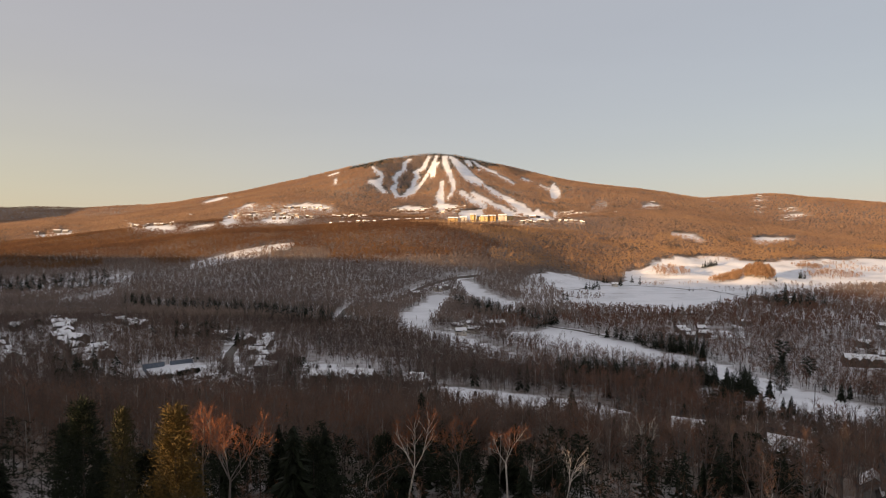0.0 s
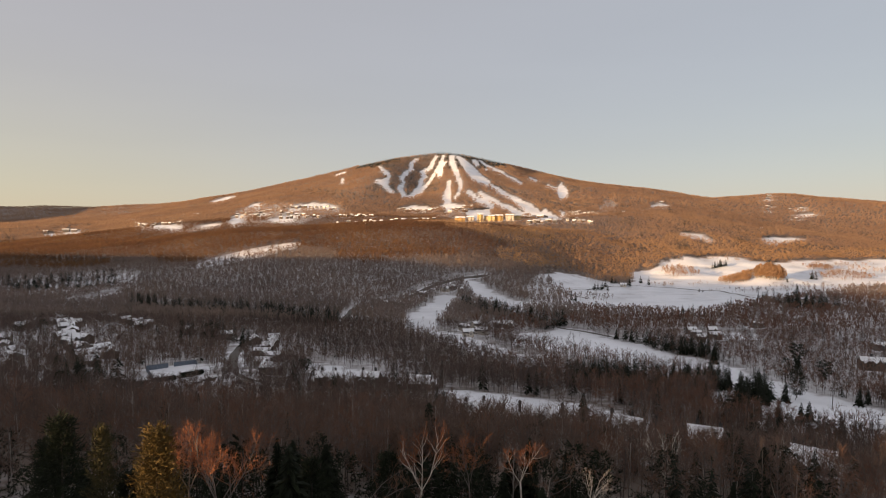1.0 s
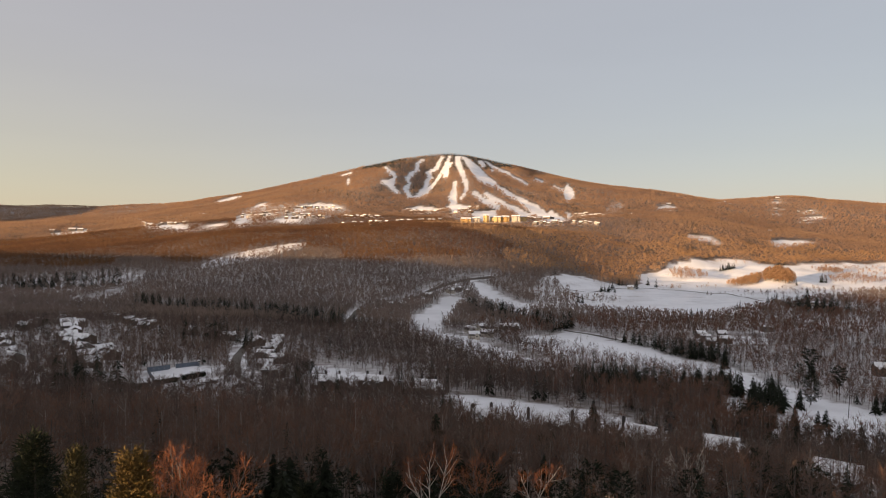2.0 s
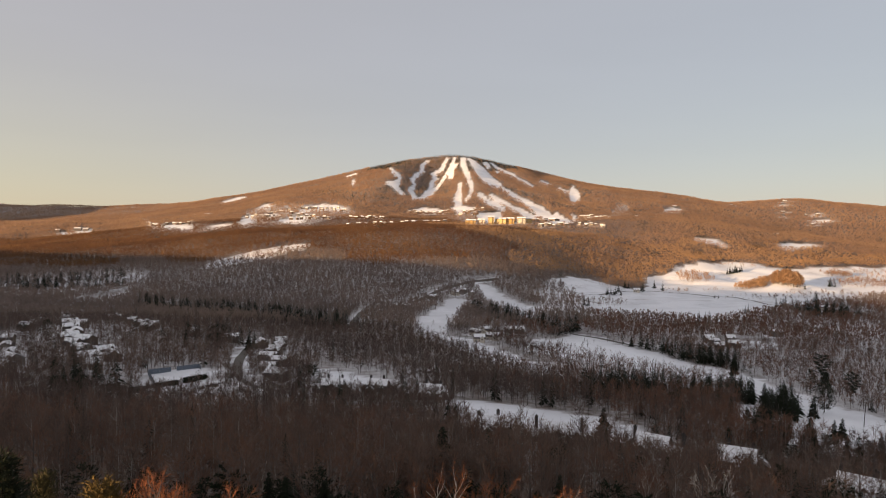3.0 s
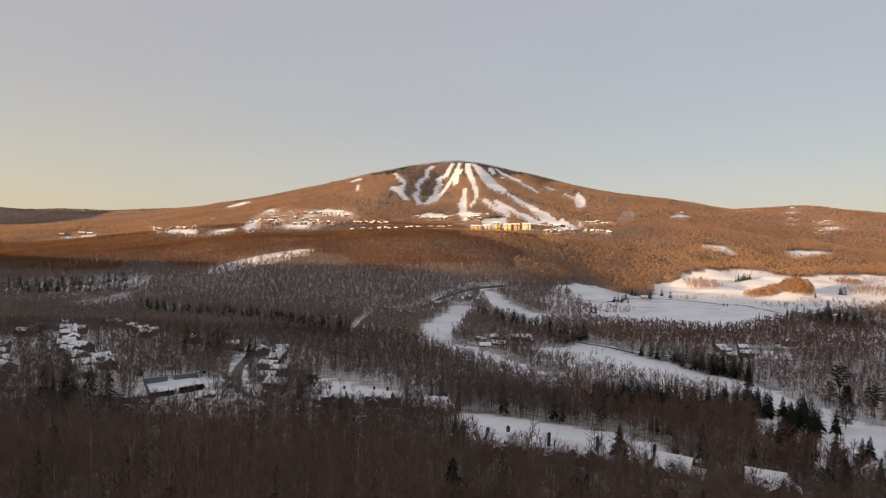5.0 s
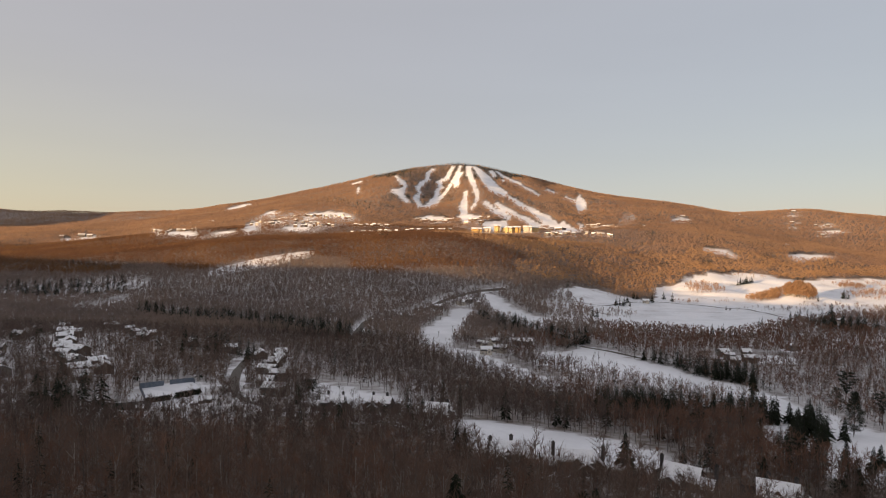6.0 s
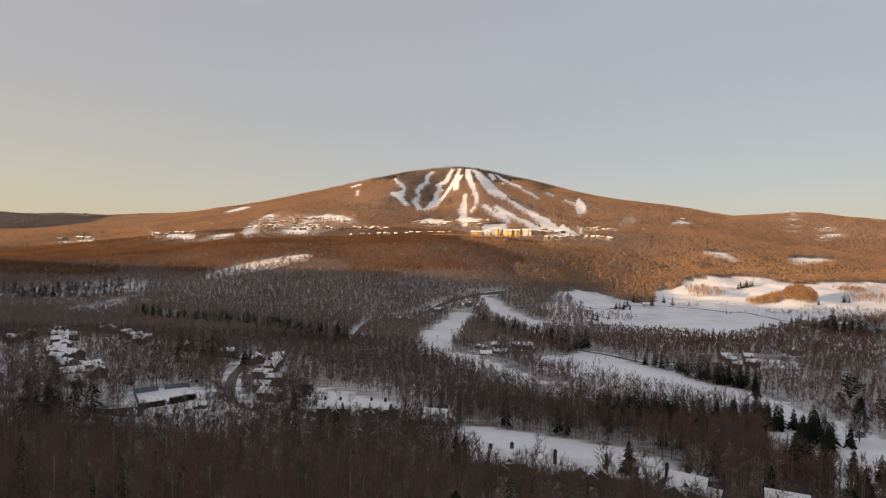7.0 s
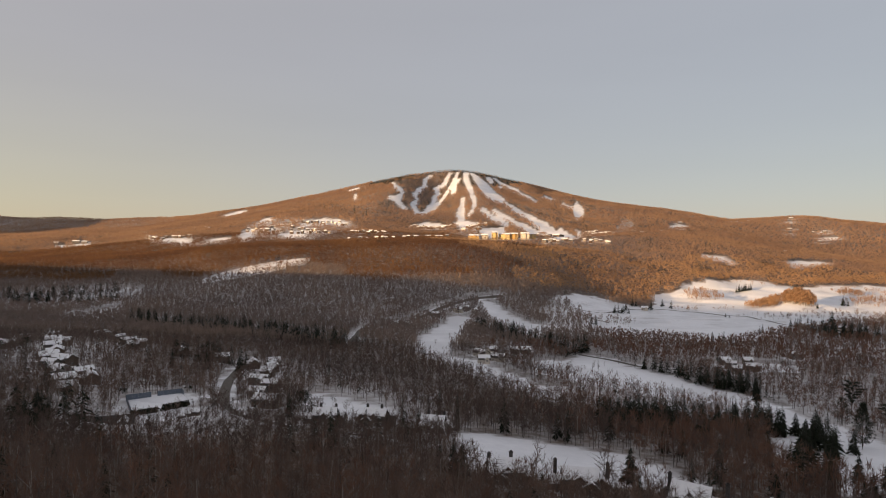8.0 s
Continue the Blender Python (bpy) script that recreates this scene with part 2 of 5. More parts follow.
    ridge = np.interp(-x, (0, 300, 625, 917, 1084, 1314, 1547, 1834, 2300, 3200), SHOULDER)
    z = z + (ridge - z) * np.exp(-np.where(off > 0, off / 250.0, off / 900.0) ** 2) * smooth(300, -100, x) * smooth(-3400, -2400, x)
    # unseen hill added beyond the western edge, to shade the far ridge
    z = z + bump(x, y, -3850, 2450, 650, 1000, 350)
    roll = smooth(500, 1500, y)
    return z + 1.1 * ripple(x, y, 90) + 5.0 * roll * ripple(x, y, 420, 1.0) + 2.0 * roll * ripple(x, y, 160, 2.0)

# ---- clearings, roads and thin woods, in plan ----
def inside(x, y, poly):
    hit = np.zeros(np.shape(x), bool)
    n = len(poly)
    for i in range(n):
        (x0, y0), (x1, y1) = poly[i], poly[(i + 1) % n]
        if y0 != y1:
            hit ^= ((y0 > y) != (y1 > y)) & (x < (x1 - x0) * (y - y0) / (y1 - y0) + x0)
    return hit


def near_line(x, y, line, half):
    hit = np.zeros(np.shape(x), bool)
    for (x0, y0), (x1, y1) in zip(line, line[1:]):
        dx, dy = x1 - x0, y1 - y0
        u = np.clip(((x - x0) * dx + (y - y0) * dy) / (dx * dx + dy * dy), 0, 1)
        hit |= np.hypot(x - x0 - u * dx, y - y0 - u * dy) < half
    return hit


FIELDS = (
    ((-6, 292), (0, 337), (12, 348), (46, 335), (73, 324), (88, 297), (92, 280), (72, 262), (52, 262), (28, 262), (2, 262)),
    ((-106, 453), (-79, 439), (-49, 408), (-28, 372), (-35, 352), (-53, 352), (-92, 372)), ((-202, 390), (-174, 412), (-146, 384), (-143, 362), (-158, 350), (-182, 352)),
)
FIELDS += (
    ((63, 600), (77, 668), (104, 680), (130, 728), (155, 688), (204, 627), (216, 576), (246, 556), (250, 473), (262, 413), (285, 262), (152, 262), (146, 318), (156, 372), (200, 440), (222, 505), (190, 515), (150, 530), (110, 560)),
    ((-50, 700), (-24, 672), (16, 647), (36, 605), (66, 532), (82, 478), (54, 478), (32, 516), (10, 560), (-18, 604)),
    ((-56, 720), (-53, 800), (-40, 891), (-18, 989), (12, 990), (-4, 800), (-18, 660), (-36, 640)),
)
FIELDS += (
    ((26, 1110), (56, 1095), (99, 1015), (132, 944), (122, 876), (88, 840), (58, 905), (34, 1010)),
    ((190, 860), (176, 930), (215, 1050), (209, 1164), (187, 1257), (279, 1341), (338, 1314), (361, 1255), (402, 1313), (434, 1434), (490, 1450), (528, 1501), (589, 1536), (688, 1591), (765, 1604), (798, 1533), (903, 1574), (1089, 1626), (1300, 1640), (1300, 1400), (717, 1088), (614, 1026), (512, 955), (453, 906), (358, 835), (316, 821), (282, 846), (247, 853)),
)
FIELDS += (
    ((262, 700), (330, 716), (362, 706), (340, 668), (270, 666)),
    ((670, 1765), (712, 1740), (750, 1720), (756, 1805), (690, 1800)), ((920, 1797), (993, 1865), (1145, 1900), (1024, 1810), (934, 1770)),
    ((-604, 916), (-572, 1030), (-541, 978), (-556, 869)),
)
THIN = (
    (((-524, 1212), (-465, 1287), (-407, 1334), (-338, 1360), (-334, 1292), (-408, 1226), (-489, 1172)), 0.22),
    (((126, 870), (136, 1085), (186, 1255), (209, 1164), (215, 1050), (176, 930), (190, 860)), 0.4), (((1020, 1330), (800, 1533), (903, 1574), (1300, 1640), (1300, 1400)), 0.12),
    (((-860, 990), (-835, 1130), (-700, 1165), (-590, 1145), (-570, 1060), (-650, 1000)), 0.5),
    (((84, 470), (62, 540), (110, 560), (150, 530), (190, 515), (222, 505), (205, 430), (150, 400)), 0.5),
)
THIN += (
    # the far-west ridge is thinned so that snow between trees imitates haze
    (((-330, 340), (-330, 470), (-200, 525), (-150, 430), (-175, 350)), 0.74), (((-380, 512), (-350, 508), (-290, 428), (-215, 334), (-192, 280), (-240, 300), (-330, 400)), 0.66), (((-3600, 2900), (-1900, 3000), (-1500, 3400), (-2000, 3900), (-3600, 3900)), 0.8), (((-430, 500), (-430, 660), (-300, 660), (-290, 490)), 0.55),
    (((-108, 455), (-75, 520), (-20, 470), (0, 360), (-30, 365)), 0.65), (((236, 400), (262, 640), (330, 660), (640, 700), (520, 400)), 0.68),
    (((60, 600), (-10, 700), (60, 760), (110, 700)), 0.85), (((-200, 430), (-210, 610), (-90, 560), (-100, 430)), 0.85), (((-204, 358), (-140, 372), (-112, 350), (-106, 300), (-190, 300)), 0.6),
)
THIN += (
    (((430, 640), (430, 860), (520, 940), (620, 1010), (900, 1150), (800, 640)), 0.62), (((-687, 1865), (-854, 2371), (-712, 2500), (-442, 2319), (-371, 2163), (-449, 1826)), 0.6), (((-1031, 1944), (-1067, 2164), (-851, 1998), (-687, 1865), (-769, 1773)), 0.7), (((521, 2146), (626, 2437), (665, 2419), (624, 2236)), 0.6), (((-48, 2108), (152, 2193), (135, 1835), (42, 1818)), 0.6),
)
THIN += (
    (((150, 640), (130, 735), (330, 820), (420, 850), (420, 700), (260, 640)), 0.85), (((-20, 196), (-20, 246), (140, 240), (140, 160), (90, 180)), 0.9),
)
ROADS = (
    (((-127, 700), (-136, 812), (-134, 886), (-91, 928), (-71, 953), (-42, 1016), (6, 1091), (72, 1150)), 4.5),
    (((-141, 392), (-161, 445), (-178, 502), (-187, 549), (-198, 598)), 3.4),
    (((-141, 392), (-118, 358), (-90, 337), (-71, 329), (-20, 318)), 2.2),
    (((130, 728), (166, 685), (205, 660), (258, 681), (300, 673)), 3.0),
    (((216, 1161), (250, 1135), (294, 1180), (362, 1230), (451, 1180), (487, 1144), (510, 1108), (505, 1000)), 2.6),
    (((190, 1140), (210, 1082), (228, 996)), 2.4),
)
# ski runs, village greens and open slopes on and round the mountain, in plan
RUNS = (
    ((-395, 3272), (-354, 3025), (-320, 2930), (-303, 2905), (-317, 2775), (-305, 2633), (-273, 2570), (-247, 2527), (-235, 2557), (-259, 2632), (-278, 2681), (-279, 2782), (-284, 2916), (-301, 3006), (-341, 3125), (-376, 3269)),
    ((-213, 3646), (-234, 3501), (-227, 3322), (-224, 3286), (-243, 3140), (-250, 2922), (-227, 2842), (-238, 2657), (-216, 2543), (-194, 2463), (-173, 2445), (-150, 2474), (-177, 2547), (-199, 2594), (-209, 2697), (-210, 2888), (-226, 2953), (-214, 3131), (-194, 3289), (-209, 3338), (-205, 3482), (-183, 3616)),
)
RUNS += (
    ((-91, 3668), (-110, 3504), (-126, 3380), (-169, 3282), (-146, 3135), (-160, 3020), (-157, 2917), (-168, 2670), (-173, 2482), (-148, 2475), (-142, 2628), (-129, 2882), (-132, 3000), (-117, 3117), (-132, 3264), (-94, 3312), (-87, 3452), (-70, 3649)),
    ((-47, 3669), (-68, 3397), (-101, 3080), (-129, 2889), (-149, 2562), (-132, 2498), (-109, 2801), (-82, 3010), (-48, 3334), (-26, 3648)),
    ((-51, 3459), (-59, 3298), (-70, 3161), (-63, 2999), (-44, 2941), (-37, 3059), (-35, 3199), (-16, 3405)),
)
RUNS += (
    ((-7, 3650), (-5, 3286), (17, 2919), (30, 2737), (39, 2597), (57, 2596), (55, 2741), (46, 2934), (31, 3267), (30, 3675)),
    ((41, 2634), (28, 2509), (11, 2392), (24, 2364), (41, 2467), (55, 2602)),
    ((27, 3663), (51, 3269), (71, 2980), (99, 2753), (156, 2621), (198, 2696), (171, 2856), (138, 3137), (101, 3392), (56, 3635)),
    ((171, 2623), (206, 2479), (239, 2391), (253, 2269), (268, 2154), (284, 1860), (327, 1941), (328, 2211), (307, 2334), (273, 2440), (234, 2537), (193, 2712)),
)
RUNS += (
    ((106, 2482), (150, 2349), (183, 2238), (210, 2134), (220, 1962), (274, 2098), (249, 2192), (217, 2316), (180, 2410), (126, 2546)),
    ((57, 2533), (76, 2421), (106, 2306), (147, 2193), (172, 2236), (145, 2368), (104, 2454), (84, 2566)),
    ((-14, 2807), (-20, 2604), (-32, 2442), (-21, 2269), (-12, 2096), (5, 2094), (9, 2269), (5, 2419), (6, 2556), (3, 2777)),
    ((125, 3494), (134, 3203), (166, 3331), (155, 3617)),
    ((174, 3215), (184, 3126), (203, 3153), (197, 3286)),
)
RUNS += (
    ((160, 3563), (207, 3260), (262, 3038), (297, 2879), (324, 2772), (350, 2850), (321, 2942), (290, 3136), (233, 3372), (182, 3608)),
    ((379, 3001), (409, 2904), (443, 2978), (415, 3142)),
    ((442, 2838), (468, 2694), (503, 2769), (467, 2897)),
    ((329, 2184), (324, 1996), (329, 1903), (363, 1958), (399, 2193), (413, 2183), (404, 2079), (368, 1989), (372, 2142), (351, 2215)),
    ((-352, 2736), (-341, 2790), (-304, 2790), (-289, 2653), (-317, 2658)),
    ((60, 2149), (147, 2206), (135, 1973), (80, 1847), (52, 2007)),
    ((-196, 2231), (-139, 2311), (-73, 2270), (-55, 2145), (-129, 2148)),
)
RUNS += (
    ((-46, 2277), (-10, 2313), (53, 2279), (50, 2154), (-9, 2141)),
    ((511, 2845), (543, 2948), (533, 2796), (520, 2654), (491, 2517), (444, 2415), (445, 2482), (473, 2676)),
    ((-541, 2940), (-583, 3246), (-550, 3148), (-503, 2838)),
    ((-669, 3488), (-632, 3647), (-588, 3400), (-640, 3371)),
    ((-1301, 3252), (-1334, 3458), (-1272, 3511), (-1175, 3309), (-1193, 3173), (-1237, 3130)),
    ((-681, 1835), (-783, 2132), (-803, 2271), (-749, 2209), (-681, 1958), (-627, 1860), (-654, 1809)),
    ((-738, 2215), (-698, 2232), (-624, 2075), (-682, 2088)),
    ((-833, 2406), (-854, 2607), (-791, 2563), (-774, 2399)),
)
RUNS += (
    ((-588, 2161), (-618, 2367), (-555, 2430), (-486, 2376), (-403, 2171), (-458, 2191), (-544, 2206)),
    ((-611, 2006), (-585, 2130), (-500, 2070), (-490, 1849), (-549, 1845)),
    ((-1058, 2095), (-1044, 2159), (-940, 2026), (-840, 1900), (-823, 1816), (-891, 1877), (-944, 1901)),
    ((-794, 1809), (-809, 1946), (-747, 1951), (-694, 1838), (-728, 1794)),
    ((780, 2369), (824, 2404), (870, 2411), (834, 2324), (757, 2269)),
    ((1229, 2855), (1345, 3015), (1188, 2683)),
    ((1417, 2737), (1459, 2780), (1453, 2730), (1417, 2682)),
    ((1325, 2556), (1364, 2585), (1320, 2507)),
    ((1419, 2489), (1468, 2509), (1507, 2500), (1462, 2433), (1400, 2430)),
)
RUNS += (
    ((-1113, 2104), (-1127, 2179), (-1076, 2133), (-997, 1950)),
    ((-1412, 2167), (-1499, 2349), (-1353, 2183), (-1298, 2095), (-1348, 2085)),
    ((-1439, 2109), (-1477, 2200), (-1414, 2141), (-1366, 2053)),
)

# ---- the ground: one sheet, fine below the path and coarse far off ----
side = 720 + 5500 * (np.sinh(np.linspace(0, 3.4, 54)[1:]) / math.sinh(3.4))
gx = np.concatenate([-side[::-1], np.linspace(-720, 720, 145), side])
gy = np.concatenate([-2300 + 2360 * np.linspace(0, 1, 50) ** 0.6, np.arange(66, 700, 6.5), np.arange(700, 1500, 9.5), np.arange(1500, 3800, 21), 3800 + 1900 * np.linspace(0, 1, 14) ** 1.5])
GX, GY = np.meshgrid(gx, gy)
GZ = land(GX, GY)


def ground_at(x, y):
    x, y = np.asarray(x, float), np.asarray(y, float)
    i = np.clip(np.searchsorted(gx, x) - 1, 0, len(gx) - 2)
    j = np.clip(np.searchsorted(gy, y) - 1, 0, len(gy) - 2)
    u, v = (x - gx[i]) / (gx[i + 1] - gx[i]), (y - gy[j]) / (gy[j + 1] - gy[j])
    return (GZ[j, i] * (1 - u) + GZ[j, i + 1] * u) * (1 - v) + (GZ[j + 1, i] * (1 - u) + GZ[j + 1, i + 1] * u) * v


def mesh_of(name, verts, faces, mats, index=None, smooth_faces=False):
    """A mesh from arrays of vertices and of faces with equally many corners."""
    verts, faces = np.asarray(verts, np.float32).reshape(-1, 3), np.asarray(faces, np.int32)
    me = bpy.data.meshes.new(name)
    me.vertices.add(len(verts))
    me.vertices.foreach_set("co", verts.ravel())
    me.loops.add(faces.size)
    me.loops.foreach_set("vertex_index", faces.ravel())
    me.polygons.add(len(faces))
    me.polygons.foreach_set("loop_start", np.arange(0, faces.size, faces.shape[1], dtype=np.int32))
    for m in mats:
        me.materials.append(m)
    if index is not None:
        me.polygons.foreach_set("material_index", np.asarray(index, np.int32))
    me.polygons.foreach_set("use_smooth", np.full(len(faces), smooth_faces))
    me.update(calc_edges=True)
    return me


def grid_faces(rows, cols):
    a = (np.arange(rows - 1)[:, None] * cols + np.arange(cols - 1)[None]).ravel()
    return np.stack([a, a + 1, a + cols + 1, a + cols], 1)



def undergrowth():
    """How far brush and fallen leaves hide the snow, kept on the ground's corners: much in the far hardwoods, little elsewhere."""
    x, y = GX.ravel(), GY.ravel()
    cover = wooded(x, y) * np.interp(y, (60, 112, 130, 250, 330, 700, 920, 1150, 1270, 1700, 2200, 2500), (0.75, 0.75, 1.10, 1.0, 0.80, 0.74, 0.58, 0.58, 0.92, 1.0, 1.0, 0.90))
    cover = cover + 0.06 * (cover > 0.3) * smooth(200, 320, x) * smooth(560, 640, y) * smooth(1010, 950, y)
    cover = np.where((cover == 0) & (y > 1000) & (y < 1700), 0.30 * np.clip(ripple(x, y, 75, 9.0) - 0.15, 0, 1), cover)  # rough grass on the meadows
    layer = bpy.data.objects["ground"].data.attributes.new("brush", "FLOAT", "POINT")
    layer.data.foreach_set("value", cover.astype(np.float32))


tagged(new("ground", mesh_of("ground", np.stack([GX, GY, GZ], -1), grid_faces(len(gy), len(gx)), [SNOW], smooth_faces=True)),
       "snow-covered valley floor and wooded mountain slopes in winter", "ground", kind="structure")


def road_strip(line, half):
    """A ploughed lane that follows the ground, a little above it, with snow banks left beside it."""
    pts = [Vector((*p, 0)) for p in line]
    path = []
    for k in range(len(pts) - 1):
        p0, p1, p2, p3 = pts[max(k - 1, 0)], pts[k], pts[k + 1], pts[min(k + 2, len(pts) - 1)]
        n = max(2, int((p2 - p1).length / 5))
        for i in range(n):
            u = i / n
            path.append(0.5 * ((2 * p1) + (p2 - p0) * u + (2 * p0 - 5 * p1 + 4 * p2 - p3) * u * u + (3 * p1 - p0 - 3 * p2 + p3) * u ** 3))
    path.append(pts[-1])
    verts = []
    across = (-1.0, -0.5, 0.0, 0.5, 1.0)
    for i, p in enumerate(path):
        d = (path[min(i + 1, len(path) - 1)] - path[max(i - 1, 0)]).normalized()
        side = Vector((d.y, -d.x, 0))
        for a in across:
            q = p + side * a * half
            verts.append((q.x, q.y, float(ground_at(q.x, q.y)) + 0.32 - 0.1 * a * a))
    return mesh_of("road", np.array(verts), grid_faces(len(path), len(across)), [ROAD], smooth_faces=True)


for line, half in ROADS:
    tagged(new("road", road_strip(line, half)), "ploughed grey asphalt lane between snow banks", "road", kind="structure")

# ---- woods ----
YARDS = []  # plan places of houses: x, y, radius


def wooded(x, y):
    """How thickly trees stand, from 0 to 1."""
    wx, wy = x + 3.5 * ripple(x, y, 37, 0.5), y + 5 * ripple(x, y, 43, 1.5)
    d = np.ones(np.shape(x))
    for poly, share in THIN:
        d[inside(wx, wy, poly)] = share
    for poly in FIELDS:
        d[inside(wx, wy, poly)] = 0.0
    for line, half in ROADS:
        d[near_line(x, y, line, half + 3)] = 0.0
    far = y > 1500
    fx, fy = x[far] + 3.5 * ripple(x[far], y[far], 60, 2), y[far] + 6 * ripple(x[far], y[far], 50, 6)
    open_slope = np.zeros(fx.shape, bool)
    for poly in RUNS:
        open_slope |= inside(fx, fy, poly)
    d[far] = np.where(open_slope, 0.0, d[far])
    for hx, hy, r in YARDS:
        d[(np.abs(x - hx * y / hy) < r) & (y < hy) & (y > hy - (46 if hy < 800 else 20))] *= 0.85
        d[np.hypot(x - hx, y - hy) < r] = 0.0
    return d


def fir_share(x, y):
    """The share of evergreens among the trees."""
    s = np.full(np.shape(x), 0.03)
    for line, half, v in FIR_BELTS:
        s[near_line(x + 4 * ripple(x, y, 50, 3), y, line, half)] = v
    z = ground_at(x, y)
    s = np.where((y > 2300) & (z > 360 + 30 * ripple(x, y, 300, 2) + 0.12 * np.abs(x + 120)) & (x > -560) & (x < 330), 0.95, s)
    s = np.where((y > 2500) & (np.abs(x + 195 + 45 * ripple(x, y, 210, 4)) < 130) & (z > 225 + 25 * ripple(x, y, 170, 8)), 0.65, s)
    s = np.where((y > 1500) & (y < 2400) & (ripple(x, y, 120, 7) > 0.55), np.maximum(s, 0.42), s)
    return s


FIR_BELTS = (
    (((90, 395), (136, 432), (155, 420), (192, 446), (212, 420), (182, 360)), 17, 0.85), (((-430, 872), (-341, 829), (-280, 810), (-193, 769), (-131, 711)), 34, 0.7),
    (((10, 940), (46, 864), (96, 785), (121, 734)), 18, 0.6), (((181, 657), (201, 633)), 9, 0.7), (((240, 588), (234, 544)), 16, 0.55), (((300, 850), (330, 850)), 12, 0.7),
    (((500, 984), (530, 920), (564, 898)), 20, 0.5), (((-250, 565), (-228, 569), (-190, 556)), 9, 0.7), (((-191, 326), (-173, 312), (-184, 304)), 9, 0.75),
)
FIR_BELTS += (
    (((136, 292), (156, 305), (176, 308), (200, 312)), 9, 0.6), (((-750, 1040), (-674, 1011), (-610, 1085)), 30, 0.4), (((-1003, 1389), (-855, 1322), (-704, 1274)), 22, 0.6),
    (((-60, 96), (-40, 100), (-20, 106), (0, 110)), 8, 0.6), (((28, 98), (50, 105), (75, 130)), 8, 0.6), (((500, 3000), (560, 2700), (470, 2560)), 26, 0.6),
    (((150, 2760), (260, 2560), (390, 2330), (440, 2240)), 28, 0.55), (((-700, 2960), (-560, 2700), (-411, 2454), (-300, 2400)), 45, 0.4), (((60, 880), (57, 818), (100, 770)), 18, 0.6),
)
FIR_BELTS += (
    (((175, 660), (215, 630)), 9, 0.8), (((215, 590), (232, 560), (250, 585)), 14, 0.8), (((500, 900), (580, 900)), 22, 0.75), (((300, 875), (335, 882)), 7, 0.8),
)


def scatter(rng, y0, y1, step, depth_step=None):
    """Jittered places on the wooded ground of the wedge of land before the path, from y0 to y1."""
    depth_step = depth_step or step
    xs, ys = np.arange(-0.80 * y1 - 80, 0.80 * y1 + 80, step), np.arange(y0, y1, depth_step)
    x, y = (a.ravel() for a in np.meshgrid(xs, ys))
    x, y = x + rng.uniform(-0.5, 0.5, x.shape) * step, y + rng.uniform(-0.5, 0.5, y.shape) * depth_step
    keep = np.abs(x) < np.where(y > 600, 0.80, 0.77) * y + 40
    x, y = x[keep], y[keep]
    keep = rng.uniform(0, 1, x.shape) < wooded(x, y)
    return x[keep], y[keep]


def slivers(rng, a, b, width, outward=False):
    """Thin triangles from a to b, each turned at random about its length or, on a crown, to face roughly outward."""
    d = b - a
    face = rng.normal(size=d.shape)
    if outward:
        out = (a + b) * (1, 1, 0)
        face = 0.3 * face + out / (np.linalg.norm(out, axis=1, keepdims=True) + 1e-9)
    side = np.cross(d, face)
    side /= np.linalg.norm(side, axis=1, keepdims=True) + 1e-9
    w = np.asarray(width).reshape(-1, 1) * 0.5
    return np.stack([a - side * w, a + side * w, b], 1).reshape(-1, 3)


def prism(a, b, ra, rb, sides):
    """A tapered stem between two points, as triangles."""
    a, b = np.asarray(a, float), np.asarray(b, float)
    d = (b - a) / (np.linalg.norm(b - a) + 1e-9)
    u = np.cross(d, (0.3, 0.9, 0.1) if abs(d[1]) < 0.8 else (1, 0, 0))
    u /= np.linalg.norm(u)
    v = np.cross(d, u)
    t = np.arange(sides) * 2 * math.pi / sides
    ring = np.cos(t)[:, None] * u + np.sin(t)[:, None] * v
    lo, hi, out = a + ring * ra, b + ring * rb, []
    for i in range(sides):
        j = (i + 1) % sides
        out += [lo[i], lo[j], hi[j], lo[i], hi[j], hi[i]]
    return np.array(out)


def shell(rng, n, cz, rx, rz, low=-0.75):
    """Points on a rough egg-shaped outline of a crown."""
    t, h = rng.uniform(0, 2 * math.pi, n), rng.uniform(low, 1.0, n)
    r = np.sqrt(np.clip(1 - h * h, 0, 1)) * rng.uniform(0.72, 1.08, n)
    return np.stack([np.cos(t) * r * rx, np.sin(t) * r * rx, cz + h * rz * rng.uniform(0.85, 1.05, n)], 1)


